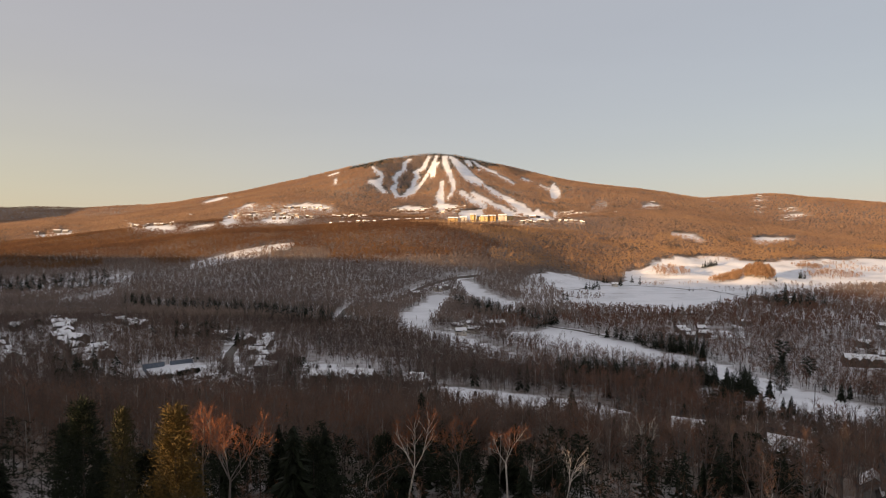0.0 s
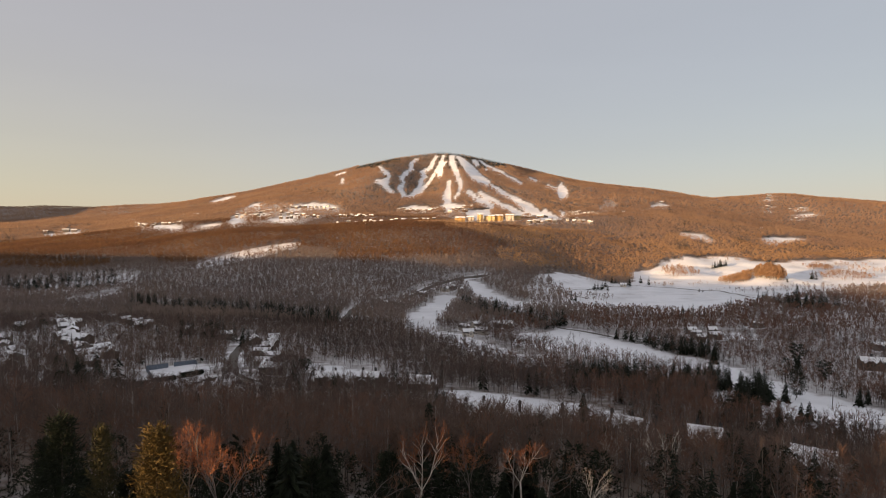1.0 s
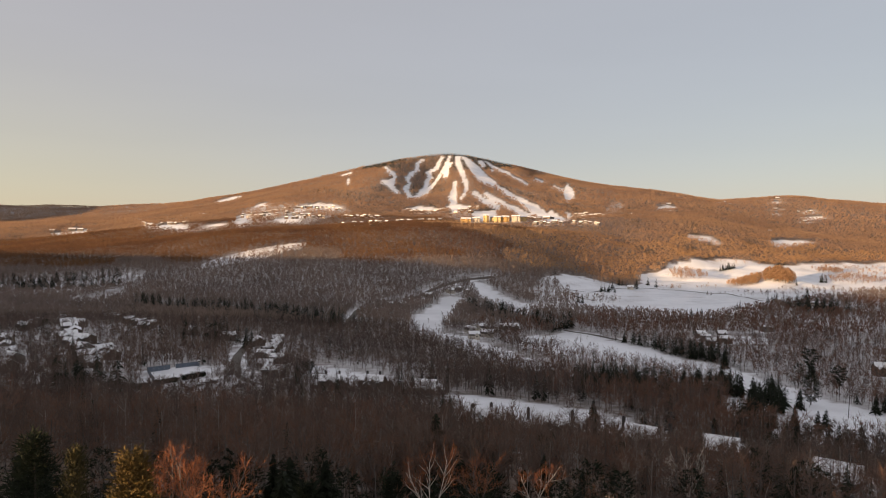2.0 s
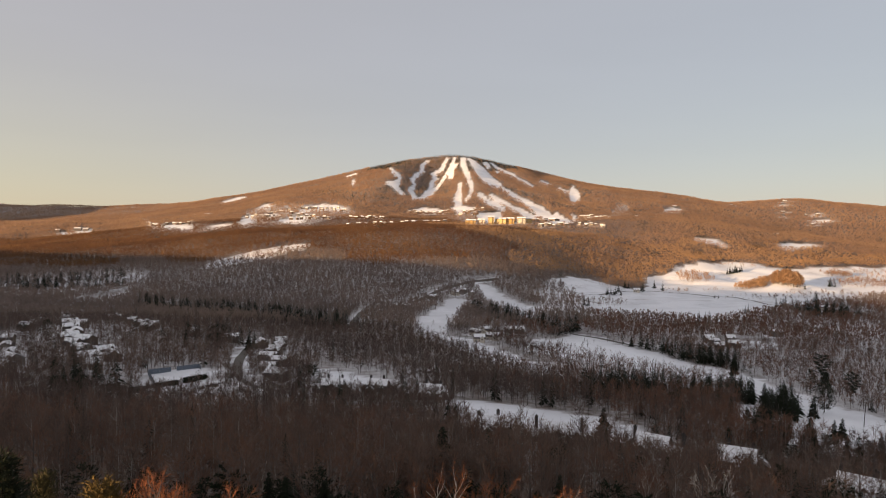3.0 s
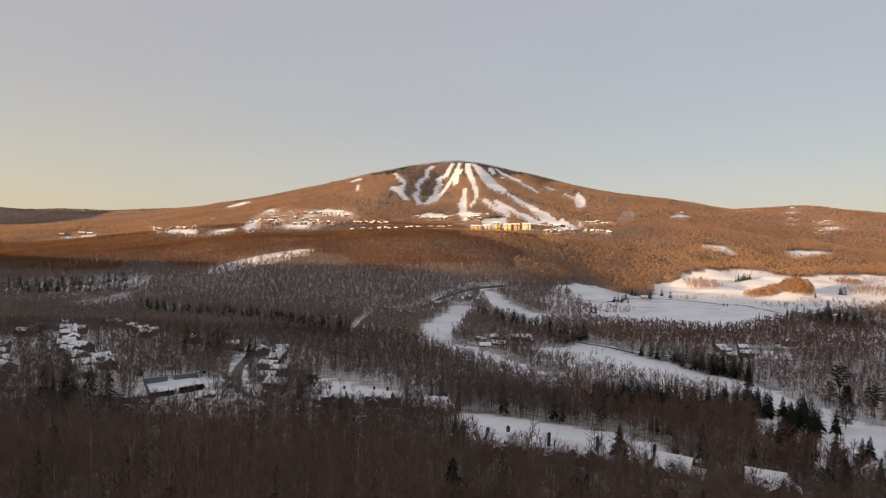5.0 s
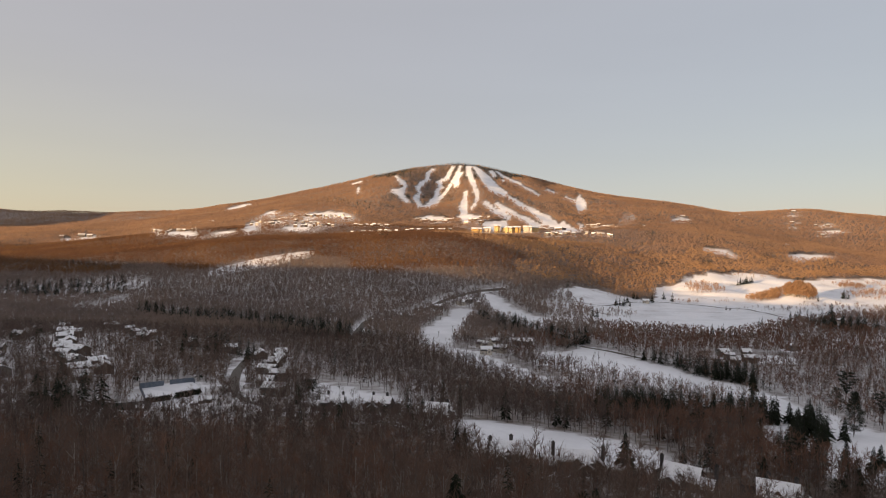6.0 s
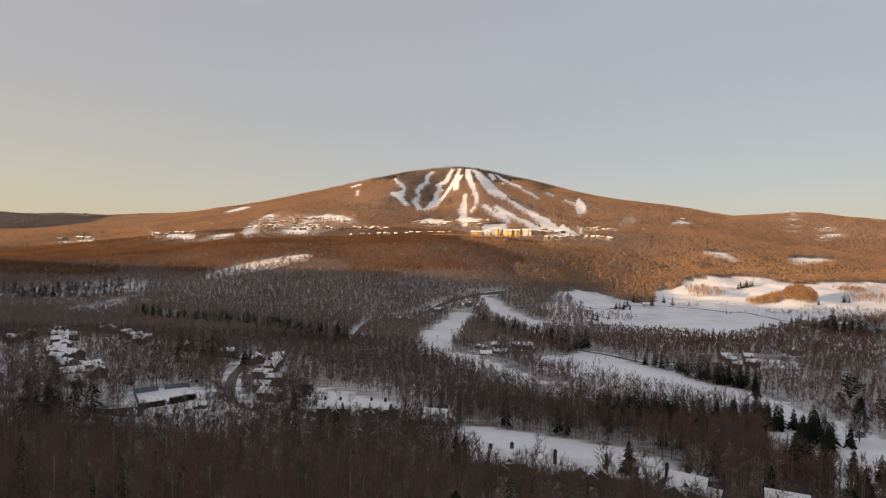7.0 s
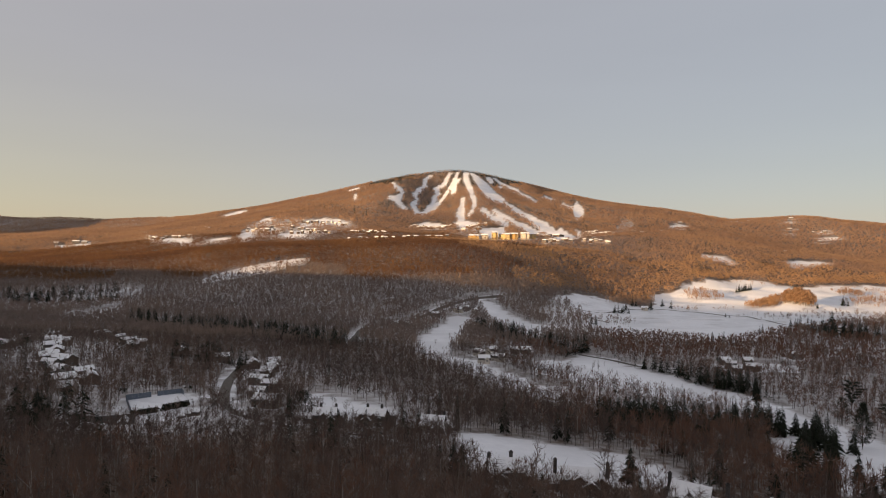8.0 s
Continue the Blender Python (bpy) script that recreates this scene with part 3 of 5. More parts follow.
def clump_template(rng, n, size, slim=1.0, trunk=True, tall=1.0):
    """A far hardwood one unit tall: a rounded cloud of small clumps of twigs, with gaps, on a stem."""
    rx = rng.uniform(0.19, 0.25) * slim
    t, h = rng.uniform(0, 2 * math.pi, n), rng.uniform(-1, 1, n)
    fill = rng.uniform(0.25, 1.0, n) ** 0.5
    r = np.sqrt(1 - h * h) * fill * rx
    c = np.stack([np.cos(t) * r, np.sin(t) * r, 0.62 + 0.32 * h * fill], 1)
    a, b = rng.normal(size=(n, 3)), rng.normal(size=(n, 3))
    a /= np.linalg.norm(a, axis=1, keepdims=True)
    b = np.cross(a, b)
    b /= np.linalg.norm(b, axis=1, keepdims=True)
    w = size * rng.uniform(0.7, 1.3, (n, 1))
    a, b = a * (1, 1, tall), b * (1, 1, tall)
    tuft = np.stack([c - 0.5 * w * a - 0.35 * w * b, c + 0.5 * w * a - 0.35 * w * b, c + 0.65 * w * b], 1).reshape(-1, 3)
    return (slivers(rng, np.array([[0, 0, -0.03]]), np.array([[0, 0, 0.7]]), [0.03]) if trunk else np.zeros((0, 3))), tuft


def bare_template(rng, limbs, twigs, limb_w, twig_w, sides, slim=1.0):
    """A leafless tree one unit tall: triangles of the wood, and of the twigs, which stand on the limbs."""
    rx = rng.uniform(0.17, 0.25) * slim
    lean = rng.normal(0, 0.02, 2)
    top = np.array([lean[0], lean[1], 0.80])
    wood = [prism((0, 0, -0.03), top, 0.0105, 0.003, sides) if sides else slivers(rng, np.array([[0, 0, -0.03]]), np.array([top]), [0.022])]
    tips = shell(rng, limbs, 0.62, rx * 0.85, 0.32, -0.85)
    z = np.clip(tips[:, 2] - rng.uniform(0.10, 0.24, limbs) - 0.2 * np.hypot(tips[:, 0], tips[:, 1]), 0.24, 0.76)
    start = np.stack([top[0] * z / 0.8, top[1] * z / 0.8, z], 1)
    wood.append(slivers(rng, start, tips, np.full(limbs, limb_w)))
    pick, u = rng.integers(0, limbs, twigs), rng.uniform(0.25, 1.0, (twigs, 1))
    root = start[pick] * (1 - u) + tips[pick] * u
    along = tips[pick] - start[pick]
    along /= np.linalg.norm(along, axis=1, keepdims=True)
    way = along * 0.5 + rng.normal(0, 0.48, (twigs, 3)) + np.array([0, 0, 0.3])
    way /= np.linalg.norm(way, axis=1, keepdims=True)
    return np.concatenate(wood), slivers(rng, root, root + way * rng.uniform(0.06, 0.21, (twigs, 1)), twig_w * rng.uniform(0.6, 1.4, twigs), True)


def fir_template(rng, levels, fronds, thin=1.0):
    """An evergreen one unit tall: ragged, drooping branches all up a stem, longest below."""
    wood = prism((0, 0, -0.03), (0, 0, 0.95), 0.012, 0.002, 3) if levels > 4 else slivers(rng, np.array([[0, 0, -0.03]]), np.array([[0, 0, 0.9]]), [0.03])
    n = levels * fronds
    z = 0.09 + 0.89 * ((np.arange(n) + rng.uniform(0, 1, n)) / n) ** 1.12
    t = np.arange(n) * 2.39996 + rng.uniform(-0.5, 0.5, n)
    tier = 1 + 0.16 * np.sin(z * levels * 1.3 + rng.uniform(0, 6))
    r = (0.018 + 0.21 * (1 - z) ** 0.85) * thin * tier * rng.uniform(0.4, 1.15, n)
    d, s = np.stack([np.cos(t), np.sin(t), 0 * t], 1), np.stack([-np.sin(t), np.cos(t), 0 * t], 1)
    w = (1.0 / math.sqrt(fronds) * 0.5 * r + 0.005)[:, None]
    up, r, z = np.array([0, 0, 1.0]), r[:, None], z[:, None]
    hub, tip = up * (z + 0.08 * r), d * r + up * (z - rng.uniform(-0.05, 0.6, (n, 1)) * r)
    mid = d * r * 0.62 + up * (z - 0.08 * r)
    out = np.stack([hub, mid + s * w, tip, hub, tip, mid - s * w], 1).reshape(-1, 3)
    return wood, np.concatenate([out, [[0.008, 0, 0.93], [-0.008, 0, 0.93], [0, 0, 1.0]]])


def plant(name, rng, x, y, heights, templates, mats, label, squeeze=1.0, leaf=None):
    """One joined mesh of many trees, each a turned and scaled copy of one of the templates."""
    z = ground_at(x, y) - 0.2
    kind = rng.integers(0, len(templates), len(x))
    verts, index, tones = [], [], []
    for k, (wood, crown) in enumerate(templates):
        pick = np.where(kind == k)[0]
        if not len(pick):
            continue
        base = np.concatenate([wood, crown])
        t = rng.uniform(0, 2 * math.pi, len(pick))
        c, s, h = np.cos(t)[:, None], np.sin(t)[:, None], heights[pick][:, None]
        wide = h * rng.uniform(0.85, 1.2, (len(pick), 1)) * squeeze
        vx, vy, vz = (base[:, 0] * c - base[:, 1] * s) * wide, (base[:, 0] * s + base[:, 1] * c) * wide, base[:, 2] * h
        tones.append(np.repeat(rng.uniform(-1, 1, len(pick)), len(base)))
        verts.append(np.stack([vx + x[pick][:, None], vy + y[pick][:, None], vz + z[pick][:, None]], -1).reshape(-1, 3))
        kinds = np.ones(len(pick), int) if leaf is None else leaf[pick]
        stems = np.where(rng.uniform(0, 1, len(pick)) < 0.3, len(mats) - 1, 0) if mats[-1] is PALE_TRUNK else np.zeros(len(pick), int)
        index.append(np.concatenate([np.repeat(stems[:, None], len(wood) // 3, 1), np.repeat(kinds[:, None], len(crown) // 3, 1)], 1).ravel())
    verts = np.concatenate(verts)
    me = mesh_of(name, verts, np.arange(len(verts)).reshape(-1, 3), mats, np.concatenate(index))
    me.attributes.new("tone", "FLOAT", "POINT").data.foreach_set("value", np.concatenate(tones).astype(np.float32))
    return tagged(new(name, me), label, "forest", kind="stuff")


def woods(name, seed, y0, y1, step, bare, firs, tall, fir_tall, label, fir_label, depth_step=None, twig=None):
    rng = np.random.default_rng(seed)
    x, y = scatter(rng, y0, y1, step, depth_step)
    is_fir = rng.uniform(0, 1, x.shape) < fir_share(x, y)
    h = rng.normal(1.0, 0.13 if y0 < 1500 else 0.08, x.shape).clip(0.6, 1.35)
    h = h * (1 - bump(x, y, 50, 239, 110, 15, 0.28)) * (1 - 0.05 * smooth(0, 45, x) * (y < 250)) * (1 - bump(x, y, -128, 288, 55, 36, 0.30)) * (1 - bump(x, y, -168, 336, 45, 26, 0.5)) * (1 - bump(x, y, -58, 334, 48, 24, 0.5)) * (1 - bump(x, y, 84, 222, 26, 16, 0.45)) * (1 - bump(x, y, 104, 172, 18, 12, 0.45))  # young growth above the townhouses and the courts
    h = h * (1 - 0.34 * smooth(1690, 1760, y) * smooth(2060, 1960, y) * smooth(-700, -400, x) * smooth(620, 460, x))  # low trees round the village
    bx, by = x[~is_fir], y[~is_fir]
    # hardwoods low on the ridge greyed for haze, rust-brown oak and beech on its western crest, tan hardwoods beyond
    # lightened for sun
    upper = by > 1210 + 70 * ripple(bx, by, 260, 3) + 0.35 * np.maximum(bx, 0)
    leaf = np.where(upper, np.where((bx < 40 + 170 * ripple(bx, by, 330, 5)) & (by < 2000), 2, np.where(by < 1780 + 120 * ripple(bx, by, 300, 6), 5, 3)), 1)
    red = np.where(by < 250, 0.12 + 0.2 * smooth(40, -70, bx), 0.7 * smooth(10, 110, bx)) * (by < np.where(bx > 180, 1010, 760))
    leaf = np.where(rng.uniform(0, 1, bx.shape) < red, 4, leaf)  # red-twigged maples; on the near brow their red stands in for grazing sun
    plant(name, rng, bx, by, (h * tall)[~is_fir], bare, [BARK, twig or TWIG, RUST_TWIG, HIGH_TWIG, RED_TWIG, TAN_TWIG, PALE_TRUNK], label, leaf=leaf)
    if is_fir.any():
        plant(name.replace("woods", "evergreens"), rng, x[is_fir], y[is_fir], (h * fir_tall)[is_fir], firs, [BARK, NEEDLE], fir_label)


rng = np.random.default_rng(5)
NEAR_BARE = [bare_template(rng, 16, 168, 0.0055, 0.0060, 3, 1.15) for _ in range(14)]
HALF_BARE = [bare_template(rng, 7, 48, 0.007, 0.0145, 0, 1.15) for _ in range(14)]
MID_BARE = [bare_template(rng, 12, 96, 0.006, 0.0105, 3, 1.15) for _ in range(14)]
FAR_BARE = [clump_template(rng, 22, 0.066, 0.85, True, 2.6) for _ in range(14)]
BASE_BARE = [clump_template(rng, 11, 0.148, 1.3, False) for _ in range(14)]
CREST_BARE = [clump_template(rng, 14, 0.125, 1.15) for _ in range(14)]
DIST_BARE = [clump_template(rng, 8, 0.24, 1.5, False) for _ in range(14)]
MID_FIR = [fir_template(rng, 14, 8) for _ in range(8)]
FAR_FIR = [fir_template(rng, 6, 4) for _ in range(8)]
DIST_FIR = [fir_template(rng, 2, 4, 2.9) for _ in range(6)]

# ---- houses ----
def part(name, bm, material, parent, label=""):
    """Links a bmesh, or a mesh, as one mesh object under a thing or a part."""
    if isinstance(bm, bmesh.types.BMesh):
        me = bpy.data.meshes.new(name)
        bmesh.ops.recalc_face_normals(bm, faces=bm.faces)
        bm.to_mesh(me)
        bm.free()
        me.materials.append(material)
    else:
        me = bm
    ob = new(name, me)
    ob.parent = parent
    return tagged(ob, label)


def hull_of(bm, lower, upper):
    """A closed block between two loops of equally many corners."""
    a, b = [bm.verts.new(p) for p in lower], [bm.verts.new(p) for p in upper]
    n = len(a)
    bm.faces.new(a[::-1])
    bm.faces.new(b)
    for i in range(n):
        bm.faces.new((a[i], a[(i + 1) % n], b[(i + 1) % n], b[i]))


def box(bm, x0, x1, y0, y1, z0, z1):
    loop = ((x0, y0), (x1, y0), (x1, y1), (x0, y1))
    hull_of(bm, [(*p, z0) for p in loop], [(*p, z1) for p in loop])


def turned(p, across):
    return (p[1], p[0], p[2]) if across else p


def gable_walls(bm, cx, cy, w, d, h, rise, across):
    """Walls of a block with its ridge along x (or along y, if across), down to 1.5 m below the ground line."""
    prof = ((-d / 2, -1.5), (d / 2, -1.5), (d / 2, h), (0, h + rise), (-d / 2, h))
    ends = []
    for s in (-w / 2, w / 2):
        ends.append([(cx + q[0], cy + q[1], q[2]) for q in (turned((s, u, z), across) for u, z in prof)])
    hull_of(bm, *ends)


def gable_slabs(bm, cx, cy, w, d, h, rise, across, over, thick, lift, cover=1.0, inset=0.0):
    """Two roof slopes of a given thickness. cover: how far down from the ridge they reach."""
    run = (d / 2 + over) * cover
    drop = rise / (d / 2)
    for s in (-1, 1):
        prof = ((s * 0.0, h + rise + lift), (s * run, h + rise + lift - run * drop), (s * run, h + rise + lift + thick - run * drop), (s * 0.0, h + rise + lift + thick))
        ends = []
        for e in (-w / 2 - over + inset, w / 2 + over - inset):
            ends.append([(cx + q[0], cy + q[1], q[2]) for q in (turned((e, u, z), across) for u, z in prof)])
        hull_of(bm, *ends)


def window_at(house, x, y, z, w, h, along_x, out):
    """A framed window on a wall that faces out along y (along_x) or along x."""
    bm = bmesh.new()
    t = 0.10
    for a0, a1, z0, z1 in ((-w / 2 - t, w / 2 + t, -t, 0), (-w / 2 - t, w / 2 + t, h, h + t), (-w / 2 - t, -w / 2, 0, h), (w / 2, w / 2 + t, 0, h), (-0.04, 0.04, 0, h)):
        if along_x:
            box(bm, x + a0, x + a1, y - 0.05, y + 0.09 if out > 0 else y + 0.05, z + z0, z + z1) if out > 0 else box(bm, x + a0, x + a1, y - 0.09, y + 0.05, z + z0, z + z1)
        else:
            box(bm, x - 0.05, x + 0.09, y + a0, y + a1, z + z0, z + z1) if out > 0 else box(bm, x - 0.09, x + 0.05, y + a0, y + a1, z + z0, z + z1)
    frame_ob = part("window", bm, TRIM, house)
    bm = bmesh.new()
    if along_x:
        box(bm, x - w / 2, x + w / 2, y - 0.05, y + 0.05, z, z + h)
    else:
        box(bm, x - 0.05, x + 0.05, y - w / 2, y + w / 2, z, z + h)
    part("pane", bm, GLASS, frame_ob)


def chimney_on(house, x, y, z0, z1, w, d):
    bm = bmesh.new()
    box(bm, x - w / 2, x + w / 2, y - d / 2, y + d / 2, z0, z1)
    stack = part("chimney", bm, STONE, house, "dark stone chimney")
    bm = bmesh.new()
    box(bm, x - w / 2 - 0.12, x + w / 2 + 0.12, y - d / 2 - 0.12, y + d / 2 + 0.12, z1 + 0.004, z1 + 0.2)
    box(bm, x - w / 4, x + w / 4, y - d / 4, y + d / 4, z1 + 0.204, z1 + 0.7)
    part("chimney_cap", bm, SHINGLE, stack)


def house(name, at, turn, blocks, wall, label, category="house", chimneys=(), windows=(), door=None, group="", cover=1.0, bare=()):
    """A house of gabled blocks (cx, cy, width along the ridge, depth, height, rise, across); the first faces -y with its long side."""
    ob = new(name)
    ob.matrix_world = pose(at[0], at[1], float(ground_at(at[0], at[1])), 0, 0, turn)
    tagged(ob, label, category, group)
    for k, (cx, cy, w, d, h, rise, across) in enumerate(blocks):
        bm = bmesh.new()
        gable_walls(bm, cx, cy, w, d, h, rise, across)
        part("wall", bm, wall, ob)
        bm = bmesh.new()
        gable_slabs(bm, cx, cy, w, d, h, rise, across, 0.6, 0.22, 0.02)
        roof = part("roof", bm, SHINGLE, ob, "dark shingle roof")
        if k not in bare:
            bm = bmesh.new()
            gable_slabs(bm, cx, cy, w, d, h, rise, across, 0.6, 0.34, 0.244, cover, 0.12)
            part("roof_snow", bm, ROOF_SNOW, roof, "thick settled snow")
    for c in chimneys:
        chimney_on(ob, *c)
    for wdw in windows:
        window_at(ob, *wdw)
    if door:
        x, y = door
        bm = bmesh.new()
        box(bm, x - 0.5, x + 0.5, y - 0.08, y + 0.06, 0.1, 2.15)
        part("door", bm, TRIM, ob)
    YARDS.append((at[0], at[1], max(b[2] for b in blocks) * 0.5 + 3.5))
    return ob


def fronts(w, d, z, n, wide=1.2, tall=1.4):
    """Evenly spaced windows along both long walls of a block."""
    out = []
    for i in range(n):
        x = -w / 2 + w * (i + 0.5) / n
        out += [(x, -d / 2, z, wide, tall, True, -1), (x, d / 2, z, wide, tall, True, 1)]
    return out


TOWN_LABEL = "brown cedar townhouse with steep snow-covered roofs and stone chimney"


def townhouse(at, turn, flip=1, wall=None, cover=1.0, bare=(), stacks=(2.6, -5.2), tall=4.4):
    blocks = [(0, 0, 11.4, 8, tall, 3.5, False), (-3.2 * flip, -2.4, 5.6, 6.4, tall - 1.7, 2.2, True), (3.2 * flip, -1.9, 3.6, 5.2, tall - 1.2, 1.6, True), (7.4 * flip, 0.6, 5, 6, tall - 1.9, 2.3, False), (-7.0 * flip, 0.8, 4, 5.5, tall - 1.5, 2.2, True), (0.2 * flip, -2.2, 3.0, 2.0, tall + 0.9, 1.1, True), (-1.6 * flip, 2.2, 3.0, 2.2, tall + 0.8, 1.2, True)]
    win = fronts(11.4, 8, 1.0, 4) + [(-3.2 * flip, -5.6, 1.0, 1.8, 1.6, True, -1), (3.2 * flip, -4.5, 1.0, 1.4, 1.5, True, -1)]
    return house("townhouse", at, turn, blocks, wall or SIDING, TOWN_LABEL, "house", [(stacks[0] * flip, 2.4, 0, tall + 5.0, 1.15, 1.0), (stacks[1] * flip, 2.6, 0, tall + 4.6, 1.1, 1.0)], win, (0.6 * flip, -4.05), "hillside townhouses", cover, bare)


def chalet(at, turn, wall=None, big=1.0, cover=1.0):
    w, d = 11 * big, 8.2 * big
    blocks = [(0, 0, w, d, 4.6, 3.3, False), (w * 0.2, -d * 0.3, d * 0.75, w * 0.42, 4.2, 2.3, True)]
    win = fronts(w, d, 1.0, 3) + [(w * 0.2, -d * 0.675, 2.6, 1.6, 1.4, True, -1), (-w / 2, 0, 1.0, 1.3, 1.4, False, -1), (w / 2, 0, 1.0, 1.3, 1.4, False, 1)]
    return house("chalet", at, turn, blocks, wall or SIDING, "wooden chalet under a snow-laden gable roof among bare trees", "house", [(-w * 0.28, 0.6, 3, 9.0, 1.4, 1.2)], win, (-w * 0.25, -d / 2), "valley chalets", cover)


for at, turn, flip, wall, cover, bare, stacks in (
    ((12, 258), 8, 1, SIDING, 0.9, (2,), (2.6, -5.2)), ((37, 253), -6, -1, SIDING, 0.8, (2,), (8.2, -9.4)), ((71, 244), -32, 1, GREY_SIDING, 1.0, (4,), (10.2, -7.4)), ((95, 229), -24, -1, SIDING, 1.0, (3,), (2.6, -5.2)),
    ((108, 184), -35, 1, GREY_SIDING, 1.0, (), (2.6, -5.2)), ((-72, 350), 4, -1, SIDING, 0.75, (2,), (2.6, -5.2)), ((-47, 354), -12, 1, SIDING, 0.7, (3,), (2.6, -5.2)), ((-17, 342), -8, -1, GREY_SIDING, 1.0, (), (2.6, -5.2)),
    ((98, 122), -30, 1, GREY_SIDING, 0.8, (0,), (2.6, -5.2)),
):
    townhouse(at, turn, flip, wall, cover, bare, stacks)
CHALETS = (
    ((-444, 670), 20, 1.3, SIDING), ((-453, 697), -15, 1.2, GREY_SIDING), ((-366, 582), 60, 1.5, SIDING), ((-349, 544), 35, 1.5, GREY_SIDING), ((-330, 523), -20, 1.4, SIDING),
    ((-322, 501), 40, 1.4, SIDING), ((-298, 469), 25, 1.3, GREY_SIDING), ((-300, 487), -30, 1.4, SIDING), ((-283, 456), 10, 1.3, GREY_SIDING), ((-384, 596), 15, 1.4, SIDING),
    ((-440, 623), -10, 1.4, SIDING), ((-465, 668), 35, 1.2, GREY_SIDING), ((-400, 558), 5, 1.3, SIDING), ((-264, 454), 30, 1.4, GREY_SIDING), ((-250, 440), -35, 1.3, SIDING),
)
CHALETS += (
    ((-258, 424), 15, 1.4, GREY_SIDING), ((-240, 402), 40, 1.2, SIDING), ((-359, 662), 20, 1.3, SIDING), ((-328, 623), 45, 1.3, GREY_SIDING), ((-304, 589), -20, 1.1, SIDING),
    ((-306, 608), 30, 1.0, GREY_SIDING), ((-423, 732), 10, 1.3, SIDING), ((-402, 714), -25, 1.1, GREY_SIDING), ((-250, 573), 0, 1.0, SIDING), ((-213, 567), 15, 1.2, GREY_SIDING),
    ((-177, 546), -25, 1.2, SIDING), ((-163, 556), 15, 1.1, GREY_SIDING), ((-154, 511), 30, 1.2, SIDING), ((-146, 468), -15, 1.2, GREY_SIDING), ((-134, 455), 35, 1.2, SIDING),
)
CHALETS += (
    ((-130, 418), -20, 1.2, GREY_SIDING), ((-117, 396), 20, 1.3, SIDING), ((-158, 532), 40, 1.0, SIDING), ((18, 679), -15, 1.5, PALE_WALL), ((30, 699), 20, 1.4, PALE_WALL),
    ((34, 655), 10, 1.3, PALE_WALL), ((19, 634), -20, 1.2, PALE_WALL), ((56, 710), 15, 1.1, SIDING), ((68, 713), -20, 1.0, GREY_SIDING), ((-95, 903), 12, 1.3, PALE_WALL),
    ((-79, 897), -8, 1.2, GREY_SIDING), ((-44, 973), 25, 1.2, SIDING), ((-9, 1013), 10, 1.3, PALE_WALL), ((5, 1032), -15, 1.1, GREY_SIDING), ((18, 1022), 20, 1.2, PALE_WALL),
)
CHALETS += (
    ((-362, 482), 20, 1.3, SIDING), ((-334, 448), -15, 1.4, GREY_SIDING), ((-312, 420), 40, 1.3, SIDING), ((-292, 398), 10, 1.3, GREY_SIDING), ((-272, 366), -30, 1.2, SIDING),
)
CHALETS += (
    ((277, 680), 15, 1.2, GREY_SIDING), ((272, 655), -25, 1.1, SIDING), ((293, 669), 30, 1.2, SIDING), ((280, 700), -10, 1.1, GREY_SIDING), ((304, 700), 20, 1.1, SIDING),
    ((377, 742), -10, 1.2, GREY_SIDING), ((564, 962), 10, 1.4, PALE_WALL), ((434, 614), -20, 1.4, GREY_SIDING), ((530, 714), -10, 1.5, GREY_SIDING), ((410, 556), -15, 1.4, SIDING), ((347, 1206), 0, 1.3, PALE_WALL),
)
for i, (at, turn, big, wall) in enumerate(CHALETS):
    chalet(at, turn + (i * 47) % 90 - 45, wall, (0.72 + 0.3 * ((i * 29) % 17) / 17) * big, 0.5 + 0.42 * ((i * 13) % 11) / 11)
house("lodge", (369, 524), -18, [(0, 0, 26, 12, 5.0, 5.5, False), (-9, -4, 9, 7, 4.6, 4.2, True), (-1, -5, 10, 8, 5.0, 4.8, True), (8, -4, 9, 7, 4.6, 4.2, True), (17, 2, 10, 10, 4.5, 4.2, False), (18, -3, 8, 6, 4.0, 3.4, True)], SIDING,
      "large brown shingled lodge with steep gables beside the woods", "lodge", [(-4, 2, 3, 12.5, 1.8, 1.5), (11, 2, 3, 12, 1.6, 1.4)], fronts(26, 12, 1.2, 7), (3.5, -6.0), cover=0.55)
house("clubhouse", (-178, 331), 22, [(0, 0, 32, 11, 3.4, 2.4, False), (12, -4, 9, 8, 3.2, 2.2, True)], GREY_SIDING,
      "long low clubhouse with a dark shingle roof beside the courts", "clubhouse", [(-9, 1, 2, 7.6, 1.5, 1.2)], fronts(34, 11, 1.0, 8), (2, -5.5), cover=0.5, bare=(0,))

for at, turn in (((-147, 353), 12), ((-143, 354), 6), ((-139, 352), -8)):
    house("shed", at, turn, [(0, 0, 3.0, 2.2, 1.7, 0.7, False)], SIDING, "small dark wooden shed on snow beside the courts", "shed", [], [], group="sheds by the courts", cover=0.6)

